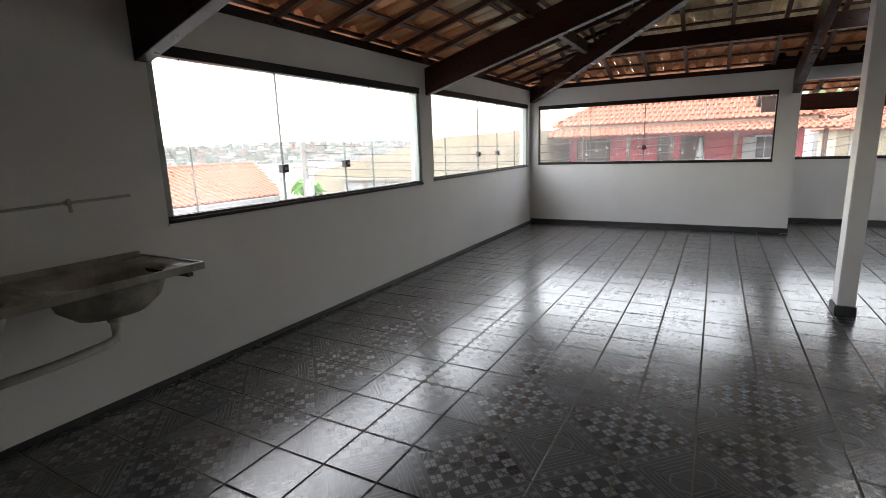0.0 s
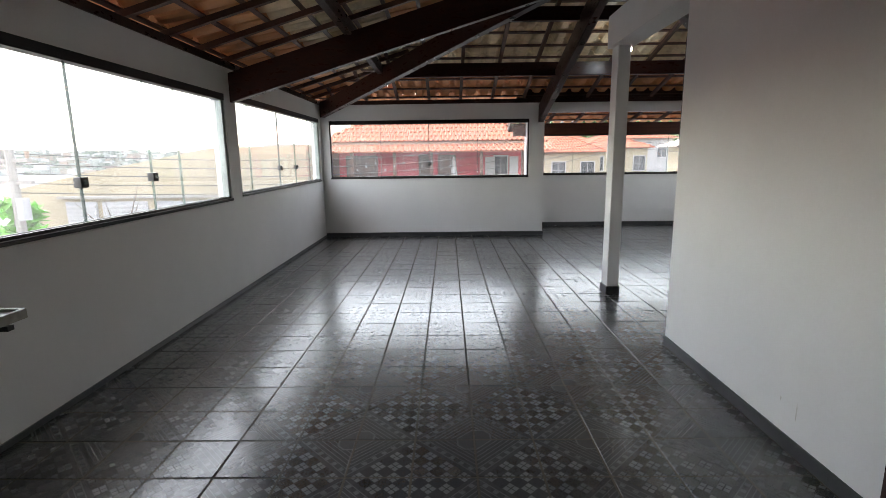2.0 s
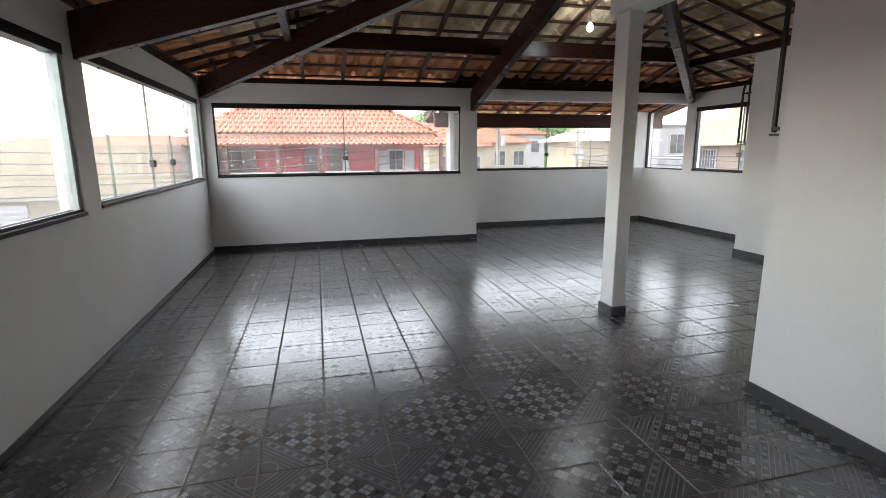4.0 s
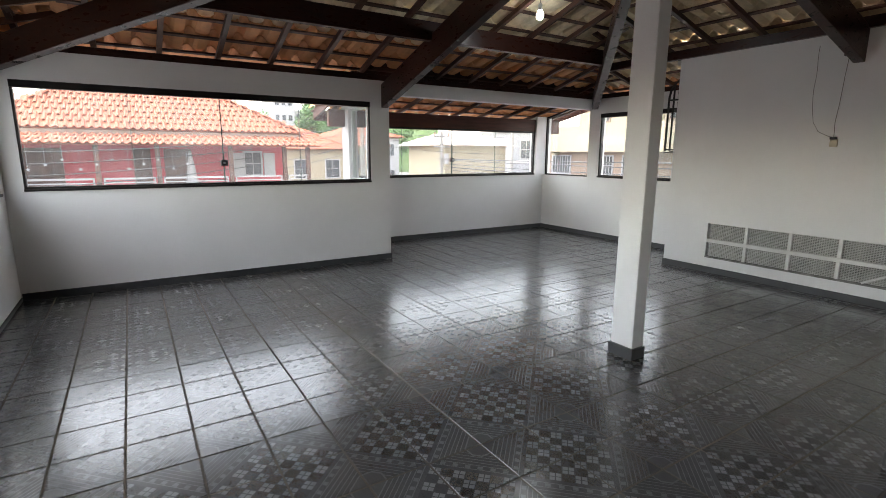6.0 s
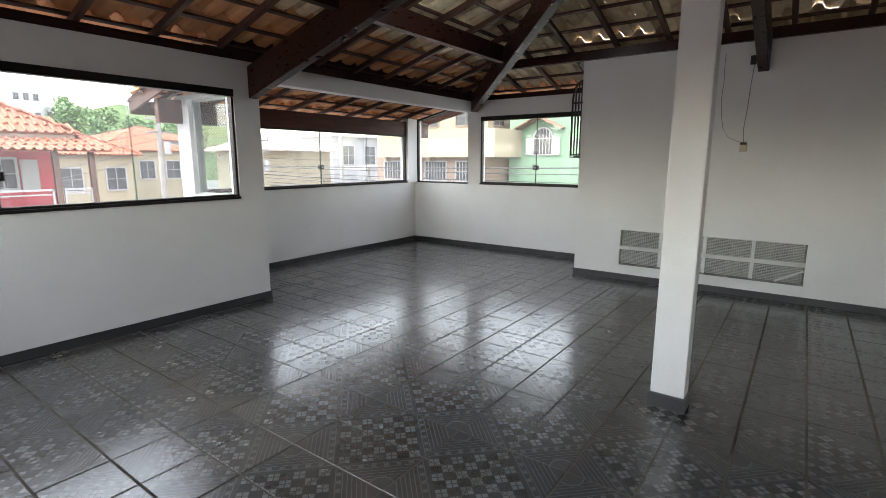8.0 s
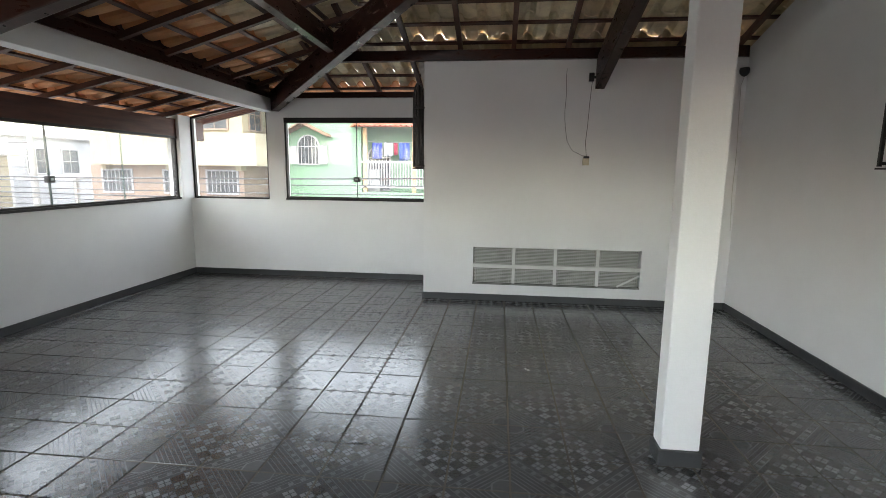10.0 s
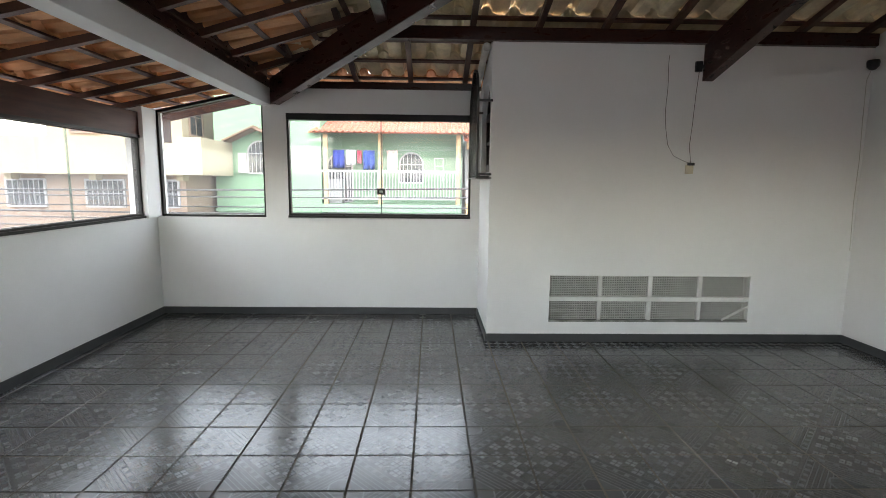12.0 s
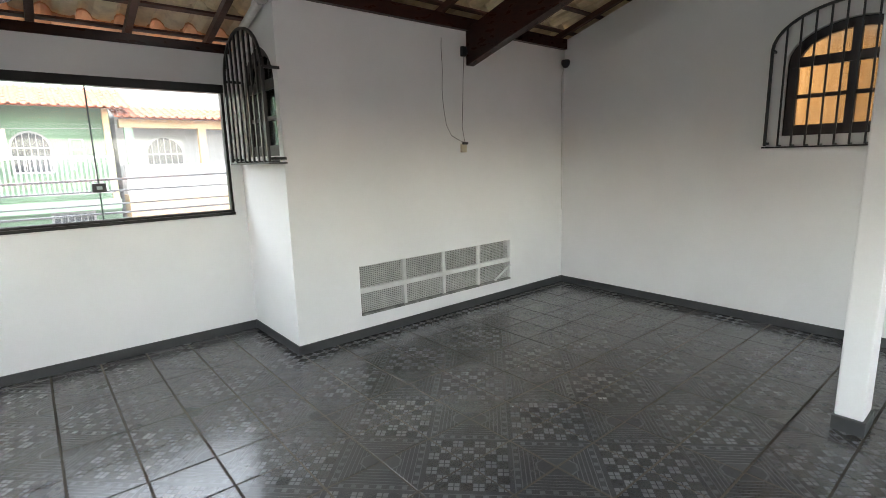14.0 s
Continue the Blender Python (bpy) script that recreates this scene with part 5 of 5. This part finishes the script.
# the town on the far hillside
bm = bmesh.new()
rng = random.Random(21)
for k in range(1800):
    az, r = rng.uniform(-98, -12), rng.uniform(230, 415)
    x, y, _ = polar(az, r, 0)
    rise = 2.5 + 5.5 * max(0.0, math.sin(radians((az + 85) * 2.3)))
    z = -2 + (rise + 3.5) * ((r - 230) / 185) ** 1.2
    s = rng.uniform(0.9, 2.4)
    box(bm, x - s, x + s, y - s, y + s, z - 6, z + rng.uniform(-0.5, 0.9))
m, nt, b = material("town_walls")
rp = nt.nodes.new("ShaderNodeValToRGB")
rp.color_ramp.elements[0].color, rp.color_ramp.elements[1].color = (0.36, 0.36, 0.36, 1), (0.24, 0.19, 0.17, 1)
rp.color_ramp.elements.new(0.5).color = (0.13, 0.16, 0.14, 1)
link(nt, pick(nt), rp.inputs[0])
link(nt, rp.outputs[0], b.inputs["Base Color"])
b.inputs["Roughness"].default_value = 0.9
tagged(part("far_town", bm, m), "pale houses crowding the far hillside", "town", kind="stuff")


# trees
def leafy(name, at, height, spread, count, mat, label, trunk_r=0.12, seed=1, leaf=0.16):
    rng = random.Random(seed)
    t = thing(name, label, "tree")
    x, y, z = at
    bm = bmesh.new()
    tube(bm, [(x, y, z), (x + 0.05, y, z + height * 0.35), (x - 0.03, y + 0.05, z + height * 0.7)], [trunk_r, trunk_r * 0.8, trunk_r * 0.4], 8)
    ends = []
    for k in range(9):
        a, r = rng.uniform(0, math.tau), rng.uniform(0.5, 1.0) * spread
        e = (x + r * math.cos(a), y + r * math.sin(a), z + height * rng.uniform(0.55, 1.0))
        tube(bm, [(x, y, z + height * rng.uniform(0.3, 0.6)), ((x + e[0]) / 2, (y + e[1]) / 2, (z + height * 0.55 + e[2]) / 2 + 0.1), e], [trunk_r * 0.45, trunk_r * 0.3, trunk_r * 0.08], 6)
        ends.append(e)
    part("trunk", bm, M_BARK, t)
    if count:
        vs, fs = [], []
        for k in range(count):
            e = rng.choice(ends)
            c = [e[i] + rng.gauss(0, spread * 0.28) * (0.7 if i == 2 else 1) for i in range(3)]
            r = Euler((rng.uniform(-1, 1), rng.uniform(-1, 1), rng.uniform(0, 6.28))).to_matrix()
            s = leaf * rng.uniform(0.6, 1.3)
            b0 = len(vs)
            for p in ((-s, 0, 0), (0, -s * 0.5, s * 0.1), (s, 0, 0), (0, s * 0.5, s * 0.1)):
                q = r @ Vector(p)
                vs.append((c[0] + q.x, c[1] + q.y, c[2] + q.z))
            fs.append((b0, b0 + 1, b0 + 2, b0 + 3))
        me = bpy.data.meshes.new("crown")
        me.from_pydata(vs, [], fs)
        me.materials.append(mat)
        ob = new("crown", me)
        ob.parent = t
    return t


M_BARK = surface("bark", (0.10, 0.075, 0.055), (0.06, 0.045, 0.035), 5.0, 0.9, 0.4, 30.0)
M_LEAF = surface("tree_leaves", (0.05, 0.12, 0.035), (0.09, 0.18, 0.05), 0.5, 0.6, 0.0, 6.0, 0.7)
M_LEAF_BRIGHT = surface("bright_leaves", (0.10, 0.36, 0.04), (0.16, 0.46, 0.06), 2.0, 0.5, 0.0, 12.0, 0.4)
leafy("tree", (28.6, 100.0, GZ), 13.6, 2.1, 2600, M_LEAF, "broad green tree on the hill", 0.3, 3, 0.35)
for k, (x, y, z) in enumerate(((33, 84, 1.5), (37, 86, 1.2), (31, 84, 0.8), (41, 88, 1.5), (38, 92, 2.5), (28, 108, 5.0), (33, 106, 5.5), (38, 104, 5.0), (24, 112, 5.0), (31, 98, 3.5), (44, 100, 4.0))):
    leafy("tree", (x, y, GZ), z + 4.5 - GZ, 3.0, 1700, M_LEAF, "green tree among the houses on the hill", 0.2, 10 + k, 0.32)
leafy("bare_tree", (-9.4, 12.6, GZ), 4.1, 1.1, 0, M_LEAF, "bare branching tree by the beige house", 0.07, 5)
leafy("banana_plant", (-11.0, 11.3, GZ), 3.9, 0.3, 240, M_LEAF_BRIGHT, "bright green leafy plant under the window", 0.06, 6, 0.3)
leafy("shrub", (16.2, 12.3, GZ), 3.5, 0.4, 420, M_LEAF_BRIGHT, "light green shrub against the green house", 0.05, 7, 0.12)


# poles and wires
def pole(x, y, top, label, arms=True):
    p = thing("utility_pole", label, "pole")
    bm = bmesh.new()
    tube(bm, [(x, y, GZ), (x, y, top)], [0.13, 0.09], 10)
    part("shaft", bm, M_CONCRETE, p)
    if arms:
        for z in (top - 0.25, top - 0.75):
            part("crossarm", boxes((x - 0.45, x + 0.45, y - 0.05, y + 0.05, z - 0.04, z + 0.04)), M_CONCRETE, p)
        for dx in (-0.4, 0, 0.4):
            bm = bmesh.new()
            tube(bm, [(x + dx, y, top - 0.21), (x + dx, y, top - 0.05)], [0.035, 0.05], 8)
            part("insulator", bm, M_BROWN, p)
        bm = bmesh.new()
        tube(bm, [(x + 0.22, y - 0.1, top - 1.6), (x + 0.22, y - 0.1, top - 1.1)], 0.13, 10)
        part("transformer_can", bm, M_GREYROOF, p)
pole(-10.6, 10.9, 1.8, "grey concrete power pole by the side street")
pole(7.4, 25.0, 3.3, "grey concrete power pole up the street")
pole(13.6, 21.5, 2.6, "slim concrete pole by the street", False)
pole(11.5, -14.0, 2.9, "grey concrete power pole along the street")
pole(11.5, 24.5, 2.6, "grey concrete power pole along the street")
pole(13.4, 3.6, 2.75, "slim concrete pole before the grey house", False)


def wire(a, b, sag, r=0.012):
    w = thing("power_line", "black power line hanging along the street", "cable", "street power lines")
    bm = bmesh.new()
    a, b = Vector(a), Vector(b)
    tube(bm, [a.lerp(b, k / 14) - Vector((0, 0, sag * 4 * (k / 14) * (1 - k / 14))) for k in range(15)], r, 5)
    part("strand", bm, M_DARK_PLASTIC, w)
for k, (z0, z1) in enumerate(((1.75, 1.0), (1.35, 0.95), (1.05, 0.75), (0.85, 0.6), (0.70, 0.45), (0.50, 0.25), (0.30, 0.1))):
    wire((11.2 + 0.12 * k, -14, z0 + 0.3), (11.2 + 0.12 * k, 24.5, z1 + 0.25), 0.28, 0.016 + 0.006 * (k % 3 == 0))
for k in range(5):
    wire((-10.6, 10.9, 1.7 - 0.22 * k), (7.4, 25.0, 2.9 - 0.3 * k), 0.7, 0.011)
for k in range(3):
    wire((7.4, 25.0, 2.6 - 0.3 * k), (13.6, 21.5, 2.3 - 0.4 * k), 0.15, 0.01)
    wire((-10.6, 10.9, 1.0 - 0.2 * k), (-30, 24, 0.9 - 0.25 * k), 0.3, 0.01)

# ---- pieces: roof tiles, then floor tiles ----
for roof, cells in late_tiles:
    for i, (_, eave, m) in enumerate(cells[:300]):
        ob = new("roof_tile", TILE_EAVE_ME if eave else TILE_ME)
        ob.parent, ob.matrix_local = roof, m
    for eave, mat in ((True, M_TILE_EAVE), (False, M_TILE_UNDER)):
        rest = [m for _, e, m in cells[300:] if e == eave]
        if rest:
            joined("roof_tiles", TILE, rest, mat, roof, "clay tiles seen from below")

floor_ob = bpy.data.objects["floor"]


def floor_piece(w, d):
    """One tile with eased edges, its centre at the middle of the top."""
    pts, faces = [], []
    for inset, z in ((0.0, -0.012), (0.0003, -0.0048), (0.0010, -0.0024), (0.0030, 0.0)):
        pts += [(-w / 2 + inset, -d / 2 + inset, z), (w / 2 - inset, -d / 2 + inset, z), (w / 2 - inset, d / 2 - inset, z), (-w / 2 + inset, d / 2 - inset, z)]
    for a in (0, 4, 8):
        faces += [(a + k, a + (k + 1) % 4, a + 4 + (k + 1) % 4, a + 4 + k) for k in range(4)]
    faces.append((12, 13, 14, 15))
    return pts, faces


GAP = 0.0086
full = floor_piece(TP - GAP, TP - GAP)
full_me = shape_mesh("floor_tile", full, M_FLOOR)
rng = random.Random(8)
whole, cut = [], []
regions = ((XW, XE, SOUTH, YN), (NX, XE, YN, YN2))
i0, j0 = math.floor((XW - TX) / TP), math.floor((SOUTH - TY) / TP)
for i in range(i0, math.ceil((XE - TX) / TP)):
    for j in range(j0, math.ceil((YN2 - TY) / TP)):
        x0, x1, y0, y1 = TX + i * TP + GAP / 2, TX + (i + 1) * TP - GAP / 2, TY + j * TP + GAP / 2, TY + (j + 1) * TP - GAP / 2
        xa, xb = max(x0, XW), min(x1, XE)
        ya, yb = max(y0, SOUTH), min(y1, YN2)
        if yb > YN + T and xb < NX + 0.02:
            if ya > YN:
                continue
            yb = YN
        if yb > YN and ya >= YN - 0.05:
            xa = max(xa, NX)
        if xa > XP + T and yb < YS - T or xa > XB + T and yb < YB - T:
            continue
        if xb - xa < 0.02 or yb - ya < 0.02:
            continue
        m = Matrix.Translation(((xa + xb) / 2, (ya + yb) / 2, 0.0)) @ Euler((rng.gauss(0, 0.003), rng.gauss(0, 0.003), 0)).to_matrix().to_4x4()
        if xb - xa > TP - GAP - 1e-4 and yb - ya > TP - GAP - 1e-4:
            whole.append((abs(y0 - 5.6) + 0.6 * abs(x0 - 0.2), m))
        else:
            cut.append((floor_piece(xb - xa, yb - ya), m))
whole.sort(key=lambda c: c[0])
for _, m in whole[:300]:
    ob = new("floor_tile", full_me)
    ob.parent, ob.matrix_local = floor_ob, m
if whole[300:]:
    joined("floor_tiles", full, [m for _, m in whole[300:]], M_FLOOR, floor_ob, "slate-grey ceramic tiles")
vs, fs = [], []
for (pts, faces), m in cut:
    b0 = len(vs)
    vs += [tuple(m @ Vector(p)) for p in pts]
    fs += [tuple(k + b0 for k in f) for f in faces]
me = bpy.data.meshes.new("cut_tiles")
me.from_pydata(vs, [], fs)
me.materials.append(M_FLOOR)
ob = tagged(new("cut_tiles", me), "cut tiles along the walls", kind="stuff")
ob.parent = floor_ob
